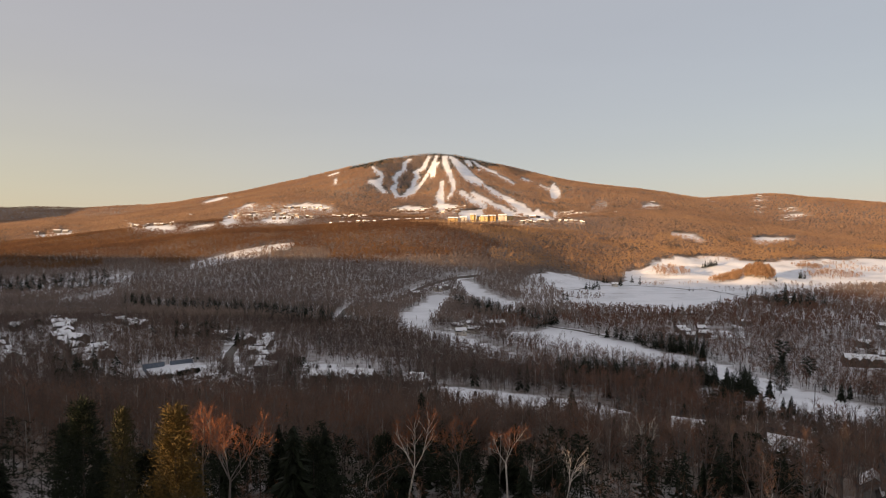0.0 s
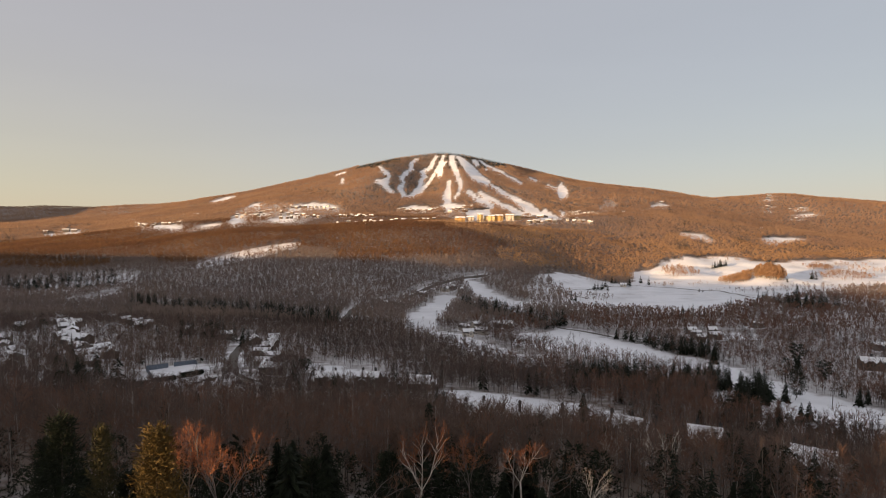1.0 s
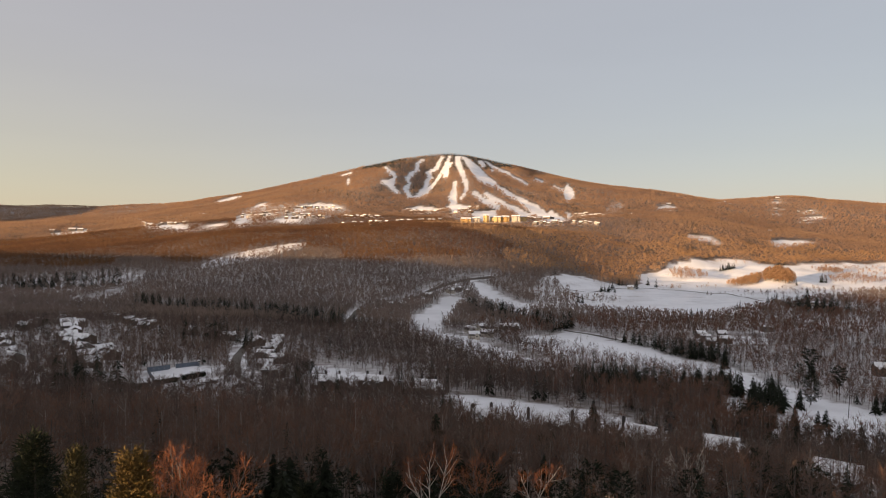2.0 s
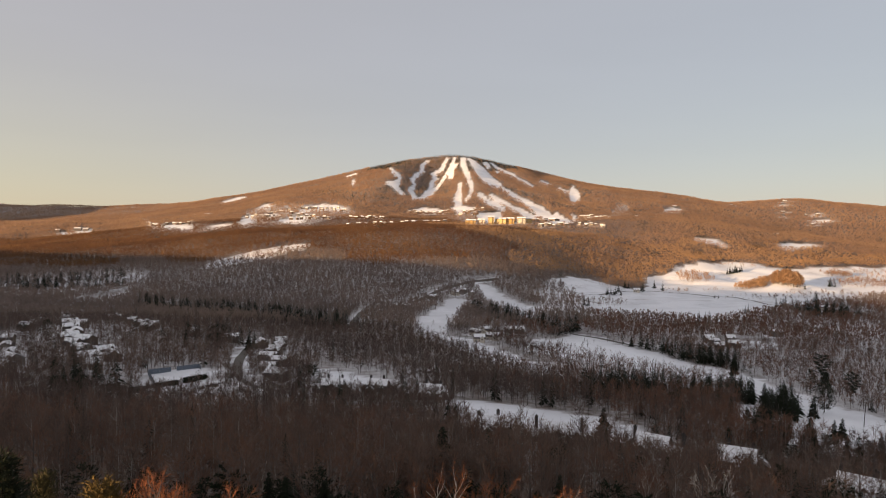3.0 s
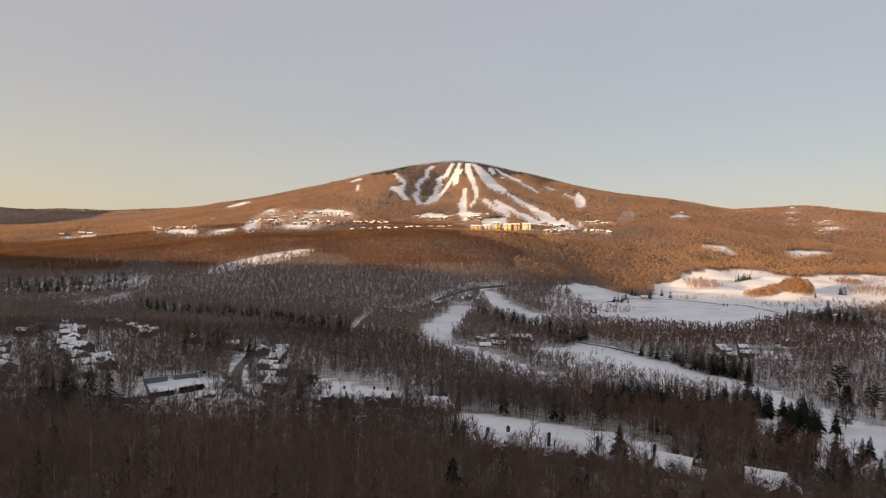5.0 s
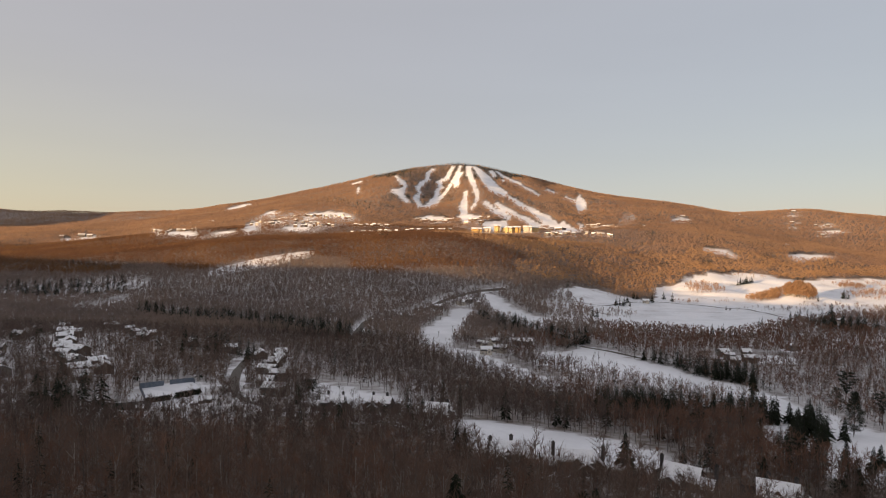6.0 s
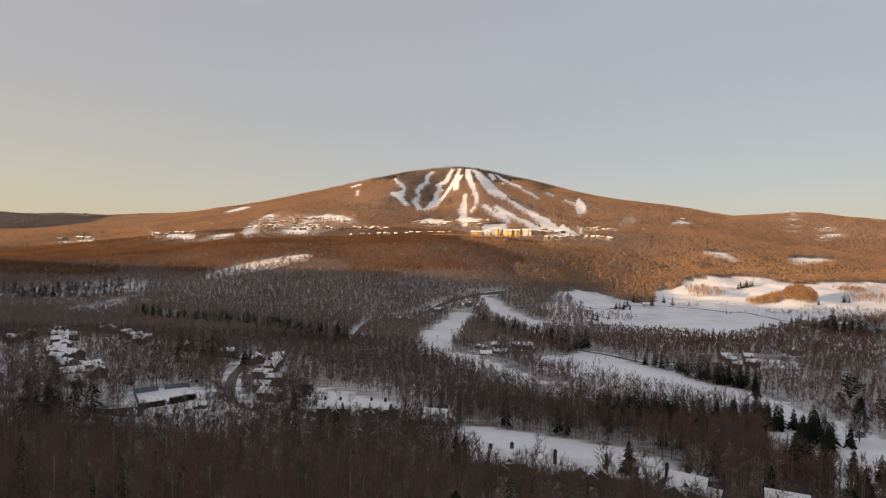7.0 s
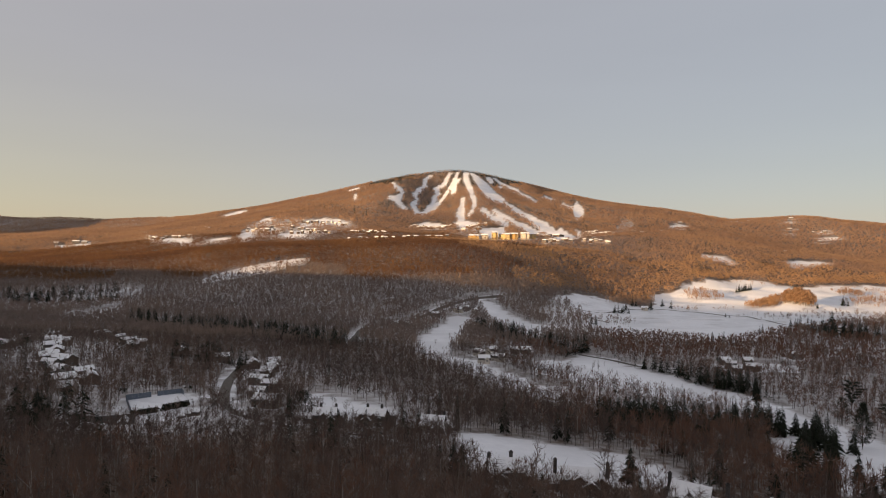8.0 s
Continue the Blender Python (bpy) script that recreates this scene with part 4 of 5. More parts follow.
# the resort village below the ski runs
for at, turn, w, d, h, wall in (
    ((30, 1826), 6, 30, 14, 11, OCHRE), ((62, 1834), -4, 22, 13, 12, PALE_WALL), ((92, 1836), 0, 17, 17, 19, CREAM), ((121, 1842), -6, 32, 15, 14, CREAM), ((150, 1848), 4, 24, 15, 14, OCHRE),
    ((184, 1854), -8, 26, 16, 15, PALE_WALL), ((208, 1872), 10, 20, 14, 12, CREAM),
):
    win = []
    for k in range(int(h // 3.4)):
        win += [q for q in fronts(w, d, 1.2 + 3.2 * k, int(w // 4), 1.6, 1.7) if q[6] < 0]
    house("hotel", at, turn, [(0, 0, w, d, h, 4.5, False), (0, -d * 0.35, d * 0.6, w * 0.3, h - 0.8, 3.2, True)], wall,
          "yellow and cream resort hotel glowing in low sun", "hotel", [], win, group="resort hotels", cover=0.8)


def far_house(at, turn, w, d, h, wall, cover=1.0):
    win = [q for q in fronts(w, d, 1.2, 3) if q[6] < 0]
    return house("village_house", at, turn, [(0, 0, w, d, h, 0.36 * d, False)], wall, "far village house with a snow-white roof", "house", [], win, group="village houses", cover=cover)


rng = random.Random(3)
for (x0, y0), (x1, y1), n, deep in (
    ((-190, 2205), (-40, 2205), 11, 14), ((-370, 1990), (-250, 1985), 8, 20), ((-800, 2270), (-640, 2310), 10, 30), ((-640, 2310), (-420, 2225), 11, 30), ((-770, 2160), (-500, 2120), 12, 35),
    ((-1180, 2215), (-900, 2010), 10, 30), ((-1300, 2420), (-960, 2330), 12, 25), ((230, 1985), (330, 2030), 9, 20), ((400, 2090), (520, 2120), 6, 30), ((-20, 2120), (60, 2160), 7, 30), ((-560, 1940), (-420, 1960), 5, 20),
    ((-334, 1777), (-198, 1790), 6, 14), ((-190, 1824), (-43, 1896), 7, 20), ((-170, 2170), (-70, 2164), 7, 15), ((10, 2177), (89, 2235), 6, 15), ((230, 1818), (339, 1896), 7, 18), ((369, 1917), (453, 1905), 5, 22), ((420, 2150), (500, 2118), 5, 25),
):
    n = round(1.35 * n)
    for i in range(n):
        u = (i + rng.uniform(0.1, 0.9)) / n
        far_house((x0 + (x1 - x0) * u, y0 + (y1 - y0) * u + rng.uniform(-deep, deep)), rng.uniform(-35, 35), rng.uniform(7, 13), rng.uniform(6.5, 9), rng.uniform(4, 6.5) + (1.2 if y0 < 1960 else 0),
                  rng.choice((PALE_WALL, SIDING, SIDING, GREY_SIDING)), rng.uniform(0.3, 0.95))
for at, w, h in (((-1470, 2167), 22, 9), ((-1405, 2182), 34, 12), ((-1372, 2178), 26, 9), ((1475, 2800), 30, 8), ((1368, 2611), 28, 7), ((1486, 2561), 26, 7), ((849, 2432), 30, 5), ((1375, 2407), 20, 6),
                 ((1236, 2790), 30, 7), ((1290, 2800), 28, 7), ((1440, 2565), 18, 6), ((1020, 1985), 16, 6), ((1180, 2100), 16, 6), ((700, 2200), 16, 6), ((610, 2120), 15, 6)):
    far_house(at, 12, 0.7 * w, 10, 0.75 * h, GREY_SIDING, 0.7)

# ---- tennis courts below the woods ----
def court_fence(corners, gaps):
    fence = tagged(new("court_fence"), "tall court fence with blue-grey windscreen on steel posts", "fence")
    for k, ((x0, y0), (x1, y1)) in enumerate(zip(corners, corners[1:] + corners[:1])):
        length = math.hypot(x1 - x0, y1 - y0)
        n = max(1, round(length / 3.2))
        turn = math.degrees(math.atan2(y1 - y0, x1 - x0))
        for i in range(n):
            x, y = x0 + (x1 - x0) * (i + 0.5) / n, y0 + (y1 - y0) * (i + 0.5) / n
            z = COURT_Z
            bm = bmesh.new()
            bmesh.ops.create_cone(bm, cap_ends=True, segments=6, radius1=0.05, radius2=0.05, depth=5.2)
            post = part("post", bm, STEEL, fence)
            post.matrix_basis = pose(x0 + (x1 - x0) * i / n, y0 + (y1 - y0) * i / n, z + 0.9)
            if (k, i) in gaps:
                continue
            bm = bmesh.new()
            box(bm, -length / n / 2 + 0.06, length / n / 2 - 0.06, -0.02, 0.02, -0.6, 2.7)
            part("windscreen", bm, NETTING, fence).matrix_basis = pose(x, y, z + 0.6, 0, 0, turn)
    return fence


COURT = ((-197, 389), (-172.5, 406.5), (-156.5, 384.3), (-179.5, 363.1))
COURT_Z = 5.0
bm = bmesh.new()
hull_of(bm, [(*p, COURT_Z - 6) for p in COURT], [(*p, COURT_Z) for p in COURT])
tagged(part("court", bm, ROOF_SNOW, None), "level snow-covered tennis court terrace", "tennis court", kind="structure")
court_fence(list(COURT), ((0, 4), *((1, i) for i in range(2, 9)), *((2, i) for i in range(10))))


def pole(x, y, tall):
    """A weathered wooden pole that leans a little, with a chamfered top."""
    bm = bmesh.new()
    ring = [[(math.cos(math.pi * k / 4) * r, math.sin(math.pi * k / 4) * r, z) for k in range(8)] for r, z in ((0.20, -0.8), (0.15, tall - 0.12), (0.09, tall))]
    hull_of(bm, ring[0], ring[1])
    hull_of(bm, [(px, py, pz + 0.002) for px, py, pz in ring[1]], ring[2])
    ob = tagged(part("wooden_pole", bm, STONE, None), "lone dark wooden pole standing on the snowy fairway", "pole")
    ob.matrix_world = pose(x, y, float(ground_at(x, y)), 1.5, 1.0, 0)


pole(224, 357, 12.5)


def hedge(x0, y0, x1, y1, tall, label):
    """A clipped evergreen hedge of many small tufts."""
    rng = np.random.default_rng(int(x1 * 7) % 1000)
    n = int(math.hypot(x1 - x0, y1 - y0) * 70)
    u = rng.uniform(0, 1, n)
    base = np.stack([x0 + (x1 - x0) * u + rng.normal(0, 0.6, n), y0 + (y1 - y0) * u + rng.normal(0, 0.6, n), np.zeros(n)], 1)
    base[:, 2] = ground_at(base[:, 0], base[:, 1]) + rng.uniform(0, tall * 0.8, n)
    tips = base + np.stack([rng.normal(0, 0.35, n), rng.normal(0, 0.35, n), rng.uniform(0.4, 0.9, n) * tall * 0.5], 1)
    v = slivers(rng, base, tips, rng.uniform(0.5, 0.9, n))
    tagged(new("hedge", mesh_of("hedge", v, np.arange(len(v)).reshape(-1, 3), [NEEDLE])), label, "hedge")


hedge(-178.5, 361.5, -169, 370, 2.8, "dark clipped evergreen hedge beside the courts")
hedge(-167, 372.5, -157, 381.5, 3.4, "tall dark evergreen hedge beside the courts")

undergrowth()

# ---- the woods, from the near hill to the mountain ----
woods("brow_woods", 11, 110, 250, 4.95, NEAR_BARE, MID_FIR, 15.0, 13, "bare brown hardwood trees on the snowy near hill", "dark green spruces among bare trees on the near hill")
woods("valley_woods", 12, 250, 420, 4.7, MID_BARE, MID_FIR, 15, 17, "bare brown hardwoods standing on valley snow", "dark spruces scattered along the snowy fairways")
woods("fairway_woods", 15, 420, 700, 5.0, HALF_BARE, FAR_FIR, 15, 18, "bare brown hardwoods between snowy fairways", "dark spruces along the snowy fairways")
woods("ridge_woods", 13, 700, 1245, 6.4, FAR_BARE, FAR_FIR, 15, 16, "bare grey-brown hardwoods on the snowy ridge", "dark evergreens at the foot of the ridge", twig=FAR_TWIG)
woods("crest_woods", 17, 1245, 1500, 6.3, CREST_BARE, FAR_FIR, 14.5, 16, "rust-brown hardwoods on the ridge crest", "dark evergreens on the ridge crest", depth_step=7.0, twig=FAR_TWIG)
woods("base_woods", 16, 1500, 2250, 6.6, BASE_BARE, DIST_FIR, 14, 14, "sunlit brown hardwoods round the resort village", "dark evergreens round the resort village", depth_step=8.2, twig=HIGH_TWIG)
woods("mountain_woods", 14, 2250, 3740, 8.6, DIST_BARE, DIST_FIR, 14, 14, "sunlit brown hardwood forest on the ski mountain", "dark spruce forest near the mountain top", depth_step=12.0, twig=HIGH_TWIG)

# ---- single trees ----
def tube(nodes, radii, sides):
    """A stem through the nodes, as triangles of rings that meet."""
    rings = []
    for i, (p, r) in enumerate(zip(nodes, radii)):
        d = nodes[min(i + 1, len(nodes) - 1)] - nodes[max(i - 1, 0)]
        u = np.cross(d, (0.31, 0.22, 0.1) if abs(d[2]) > 0.6 * np.linalg.norm(d) else (0, 0, 1))
        u /= np.linalg.norm(u)
        v = np.cross(d / np.linalg.norm(d), u)
        rings.append([p + r * (math.cos(2 * math.pi * k / sides) * u + math.sin(2 * math.pi * k / sides) * v) for k in range(sides)])
    out = []
    for lo, hi in zip(rings, rings[1:]):
        for k in range(sides):
            j = (k + 1) % sides
            out += [lo[k], lo[j], hi[j], lo[k], hi[j], hi[k]]
    return np.array(out)


def welded(name, verts, mats):
    """A mesh of triangles with common corners joined."""
    places, back = np.unique(np.round(verts, 4), axis=0, return_inverse=True)
    return mesh_of(name, places, back.reshape(-1, 3), mats, smooth_faces=True)


def grow(rng, wood, twigs, p, d, length, r, level, kids, spread):
    """Grows a limb from p along d and, from it, its branches; stems go into wood by level, the finest into twigs."""
    steps = (4, 3, 2, 2)[level]
    nodes = [p]
    for i in range(steps):
        d = d + rng.normal(0, 0.20 if level else 0.10, 3) + np.array([0, 0, 0.10 if level else 0.03])
        d = d / np.linalg.norm(d)
        nodes.append(nodes[-1] + d * length / steps)
    radii = [r * (1 - 0.7 * i / steps) for i in range(steps + 1)]
    if level < 3:
        wood.append((level, tube(nodes, radii, (6, 4, 3)[level])))
    else:
        twigs += [(nodes[i], nodes[i + 1], 2.4 * radii[i]) for i in range(steps)]
    if level == 3:
        for _ in range(8):
            u = rng.uniform(0.1, 1.0)
            a = nodes[0] * (1 - u) + nodes[-1] * u
            e = d + rng.normal(0, 0.55, 3) + np.array([0, 0, 0.25])
            twigs.append((a, a + e / np.linalg.norm(e) * length * rng.uniform(0.35, 0.95), 0.036))
        return
    lo = (0.42, 0.25, 0.2)[level]
    for k in range(kids[level]):
        u = lo + (1 - lo) * (k + rng.uniform(0.2, 0.9)) / kids[level]
        i = min(int(u * steps), steps - 1)
        a = nodes[i] + (nodes[i + 1] - nodes[i]) * (u * steps - i)
        t = rng.uniform(0, 2 * math.pi)
        side = np.cross(d, (math.cos(t), math.sin(t), 0.2))
        side /= np.linalg.norm(side) + 1e-9
        e = d * rng.uniform(0.55, 0.95) + side * spread * rng.uniform(0.7, 1.2) + np.array([0, 0, 0.15])
        e /= np.linalg.norm(e)
        grow(rng, wood, twigs, a, e, length * (0.60, 0.52, 0.5)[level] * rng.uniform(0.75, 1.15) * (1.15 - 0.5 * u if level else 1.0), r * (0.36, 0.48, 0.5)[level], level + 1, kids, spread)


def bare_tree(seed, name, label, bark, height=16.0, kids=(8, 5, 4), spread=0.75, clear=0.62):
    """A leafless tree with trunk and limbs, and a crown of branches and twigs; height in metres."""
    rng = np.random.default_rng(seed)
    wood, twigs = [], []
    grow(rng, wood, twigs, np.array([0, 0, -0.4]), np.array([0, 0, 1.0]), height * clear, height * 0.0100, 0, kids, spread)
    stem = np.concatenate([w for lv, w in wood if lv == 0])
    boughs = np.concatenate([w for lv, w in wood if lv > 0])
    fine = slivers(rng, np.array([t[0] for t in twigs]), np.array([t[1] for t in twigs]), [t[2] for t in twigs])
    top = max(fine[:, 2].max(), 1.0)
    stem, boughs, fine = (v * height / top for v in (stem, boughs, fine))
    tree = tagged(new(name), label, "tree", "trees on the near hill")
    part("trunk", welded("trunk", stem, [bark]), bark, tree)
    crown = np.concatenate([boughs, fine])
    part("crown", mesh_of("crown", crown, np.arange(len(crown)).reshape(-1, 3), [BARK, MAPLE_TWIG], np.r_[np.zeros(len(boughs) // 3, int), np.ones(len(fine) // 3, int)]), MAPLE_TWIG, tree)
    return tree


def forked_tree(seed, name, label, bark, twig, height, fork, limbs, spread, kids=(0, 5, 4), stout=1.0):
    """A leafless tree that forks at a share of its height into a few long limbs; height in metres."""
    rng = np.random.default_rng(seed)
    bend = rng.normal(0, 0.035 * height, 2)
    stem_nodes = [np.array([bend[0] * u * u, bend[1] * u * u, -0.4 + (fork * height + 0.4) * u]) for u in (0, 0.3, 0.65, 1.0)]
    stem = tube(stem_nodes, [height * 0.0105 * stout * (1 - 0.38 * u) for u in (0, 0.3, 0.65, 1.0)], 7)
    wood, twigs = [], []
    for k in range(limbs):
        t = 2 * math.pi * (k + rng.uniform(-0.25, 0.25)) / limbs + seed
        lean = spread * rng.uniform(0.6, 1.2)
        d = np.array([math.cos(t) * lean, math.sin(t) * lean, 1.0])
        grow(rng, wood, twigs, stem_nodes[-1] - (0, 0, 0.12 * k), d / np.linalg.norm(d), height * (1 - fork) * rng.uniform(0.85, 1.1), height * 0.0042 * stout, 1, kids, 0.6)
    for k in range(3):  # short dead branches on the stem
        u, t = rng.uniform(0.45, 0.9), rng.uniform(0, 6.28)
        at = np.array([bend[0] * u * u, bend[1] * u * u, fork * height * u])
        twigs.append((at, at + np.array([math.cos(t), math.sin(t), 0.5]) * rng.uniform(0.6, 1.6), 0.07))
    boughs = np.concatenate([w for lv, w in wood])
    fine = slivers(rng, np.array([t[0] for t in twigs]), np.array([t[1] for t in twigs]), [t[2] for t in twigs])
    grown = height / max(fine[:, 2].max(), boughs[:, 2].max())
    tree = tagged(new(name), label, "tree", "trees on the near hill")
    part("trunk", welded("trunk", stem * grown, [bark]), bark, tree)
    crown = np.concatenate([boughs, fine]) * grown
    part("crown", mesh_of("crown", crown, np.arange(len(crown)).reshape(-1, 3), [bark, twig], np.r_[np.zeros(len(boughs) // 3, int), np.ones(len(fine) // 3, int)]), twig, tree)
    return tree


def evergreen(seed, name, label, levels=24, fronds=9, thin=1.0, needle=NEEDLE):
    """A conifer one metre tall, to be scaled."""
    rng = np.random.default_rng(seed)
    wood, crown = fir_template(rng, levels, fronds, thin)
    tree = tagged(new(name), label, "tree", "evergreens")
    part("trunk", welded("trunk", wood, [DARK_BARK]), DARK_BARK, tree)
    part("crown", mesh_of("crown", crown, np.arange(len(crown)).reshape(-1, 3), [needle]), needle, tree)
    return tree


def bushy_evergreen(seed, name, label, needle, wide=1.0, limbs=80, tufts=14, fine=1.15, clear=0.10, spray=1.0, cone=False):
    """A soft, broad conifer one metre tall: an uneven egg of short sprays on many upswept limbs."""
    rng = np.random.default_rng(seed)
    stem = prism((0, 0, -0.02), (0, 0, 0.96), 0.012, 0.002, 5)
    k = np.arange(limbs)
    z = clear + (0.96 - clear) * (k + rng.uniform(0, 1, limbs)) / limbs
    t = k * 2.4 + rng.uniform(-0.6, 0.6, limbs)
    reach = wide * 0.235 * np.clip(np.sin(math.pi * np.clip(0.22 + 0.78 * z, 0, 1)) + 0.10, 0.05, 1) ** 0.8 * rng.uniform(0.65, 1.15, limbs) * (1 + 0.15 * np.sin(9 * z + t))
    if cone:
        reach = wide * 0.30 * (1.03 - z) ** 0.75 * np.clip((z - clear) / 0.16, 0.45, 1) * rng.uniform(0.6, 1.15, limbs)
    a = np.stack([0 * z, 0 * z, z - 0.02], 1)
    b = np.stack([np.cos(t) * reach, np.sin(t) * reach, z + 0.12 * reach], 1)
    pick, u = np.repeat(k, tufts), rng.uniform(0.35, 1.08, (limbs * tufts, 1))
    root = a[pick] * (1 - u) + b[pick] * u + rng.normal(0, 0.014, (limbs * tufts, 3))
    way = rng.normal(0, 0.7, (limbs * tufts, 3)) + (b - a)[pick] / reach[pick][:, None] + np.array([0, 0, 0.25])
    spray = slivers(rng, root, root + spray * rng.uniform(0.03, 0.055, (len(root), 1)) * way / np.linalg.norm(way, axis=1, keepdims=True), fine * rng.uniform(0.010, 0.020, len(root)))
    tree = tagged(new(name), label, "tree", "evergreens")
    part("trunk", welded("trunk", stem, [DARK_BARK]), DARK_BARK, tree)
    part("crown", mesh_of("crown", spray, np.arange(len(spray)).reshape(-1, 3), [needle]), needle, tree)
    return tree


def pine_tree(seed):
    """A tall pine one metre tall: long level limbs from a third of the height up, with tufts of needles."""
    rng = np.random.default_rng(seed)
    wood, tufts = [prism((0, 0, -0.02), (0, 0, 0.97), 0.013, 0.003, 5)], []
    for i in range(30):
        z = 0.34 + 0.62 * (i + rng.uniform(0, 1)) / 30
        t = i * 2.4 + rng.uniform(-0.5, 0.5)
        reach = 0.27 * math.sin(math.pi * min(1, 0.22 + 0.80 * (1 - (z - 0.34) / 0.64))) * rng.uniform(0.6, 1.1) + 0.02
        a, b = np.array([0, 0, z]), np.array([math.cos(t) * reach, math.sin(t) * reach, z + 0.10 * reach + 0.02])
        wood.append(slivers(rng, a[None], b[None], [0.010]))
        n = 54
        u = rng.uniform(0.25, 1.05, (n, 1))
        root = a * (1 - u) + b * u + rng.normal(0, 0.008, (n, 3))
        way = rng.normal(0, 1, (n, 3)) * (1, 1, 0.5) + np.array([0, 0, 0.5])
        tufts.append(slivers(rng, root, root + 0.045 * way / np.linalg.norm(way, axis=1, keepdims=True), rng.uniform(0.013, 0.024, n)))
    tree = tagged(new("white_pine"), "tall dark green pine with ragged level limbs", "tree", "evergreens")
    part("trunk", welded("trunk", wood[0], [DARK_BARK]), DARK_BARK, tree)
    crown = np.concatenate(wood[1:] + tufts)
    limbs = len(wood) - 1
    part("crown", mesh_of("crown", crown, np.arange(len(crown)).reshape(-1, 3), [BARK, NEEDLE], np.r_[np.zeros(limbs, int), np.ones(len(crown) // 3 - limbs, int)]), NEEDLE, tree)
    return tree


def set_tree(proto, x, y, size, turn):
    proto_scale = size
    ob = copy_thing(proto, pose(x, y, float(ground_at(x, y)), 0, 0, turn))
    ob.scale = (proto_scale, proto_scale, proto_scale)
    return ob


rng = random.Random(8)
MAPLES = [bare_tree(20 + i, "bare_maple", "leafless brown maple with fine twigs on the near hill", BARK, 16.0, (7, 4, 4), (0.6, 0.75, 0.85)[i % 3], (0.62, 0.7)[i % 2]) for i in range(7)]
BIRCHES = [bare_tree(40 + i, "bare_birch", "pale-barked leafless birch standing above the brow", PALE_BARK, 16.0, (6, 4, 3), 0.7, 0.7) for i in range(3)]
SPRUCES = [evergreen(50 + i, "spruce", "dark green spruce standing in snow", 24, 13, (1.1, 1.3, 1.55)[i]) for i in range(3)]
PINES = [pine_tree(60 + i) for i in range(2)]
FULL_SPRUCES = [evergreen(80 + i, "spruce", "dark green spruce among bare trees on the near hill", 34, 22, (1.05, 1.3, 1.5)[i]) for i in range(3)]
LARCHES = [bushy_evergreen(66, "larch", "golden-needled larch catching the low sun", GOLD_NEEDLE, 0.72, 210, 84, 0.28, 0.26, 0.45, True)]
HEMLOCKS = [bushy_evergreen(90 + i, "hemlock", "broad dark hemlock among bare trees on snow", NEEDLE, (1.1, 1.35, 1.5)[i]) for i in range(3)]
SLIM_FIRS = [bushy_evergreen(97, "slender_fir", "slender olive-green fir catching a little sun", OLIVE_NEEDLE, 0.40, 120, 44, 0.34, 0.2, 0.6, True)]
BIG_HEMLOCKS = [bushy_evergreen(95, "hemlock", "tall broad dark hemlock on the near hill", NEEDLE, 0.95, 150, 46, 0.46, 0.08, 0.75, True)]
protos = SLIM_FIRS + BIG_HEMLOCKS + MAPLES + BIRCHES + SPRUCES + FULL_SPRUCES + PINES + LARCHES + HEMLOCKS
spots = []
# trees that stand out
LANDMARK_TREES = (
    (BIG_HEMLOCKS, -50, 82, 23.5), (BIG_HEMLOCKS, -57, 90, 18), (BIG_HEMLOCKS, -40.5, 80, 17), (SLIM_FIRS, -41.6, 76.5, 24), (SLIM_FIRS, -39, 80, 17), (LARCHES, -31.3, 69, 26.2), (SPRUCES, -19.8, 78, 21.5), (BIG_HEMLOCKS, -18, 82, 19), (BIG_HEMLOCKS, -9, 90, 17),
    (HEMLOCKS, 1.5, 101, 13), (HEMLOCKS, 28, 94, 11), (HEMLOCKS, 40, 100, 11), (SPRUCES, -26, 103, 14), (SPRUCES, -21, 105, 13), (SPRUCES, -30, 108, 13),
    (SPRUCES, -5, 137, 16.5), (SPRUCES, 46, 104, 10), (SPRUCES, 62, 125, 13), (SPRUCES, 59, 271, 13), (SPRUCES, -6, 266, 13),
    (SPRUCES, -11, 268, 11.5), (SPRUCES, -3, 262, 12), (SPRUCES, -24, 340, 11), (SPRUCES, -64, 345, 9), (PINES, -93, 391, 12), (PINES, -98, 396, 11), (SPRUCES, 208, 377, 14),
    (BIG_HEMLOCKS, 233, 408, 27), (SPRUCES, 208, 408, 15), (SPRUCES, 203, 424, 14), (SPRUCES, 168, 312, 13), (SPRUCES, 176, 306, 12),
)
LANDMARK_TREES += (
    (SPRUCES, 156, 308, 12), (PINES, 137, 292, 15), (SPRUCES, 186, 316, 11), (HEMLOCKS, 260, 470, 20), (SPRUCES, 236, 540, 14), (SPRUCES, 244, 560, 13), (SPRUCES, 181, 657, 12),
    (MAPLES, -18, 110, 18), (MAPLES, -14, 104, 17), (MAPLES, 4, 113, 16), (BIRCHES, -12, 88, 17), (BIRCHES, 15, 101, 15), (MAPLES, 215, 392, 13), (MAPLES, 222, 396, 14), (MAPLES, 226, 398, 14),
)
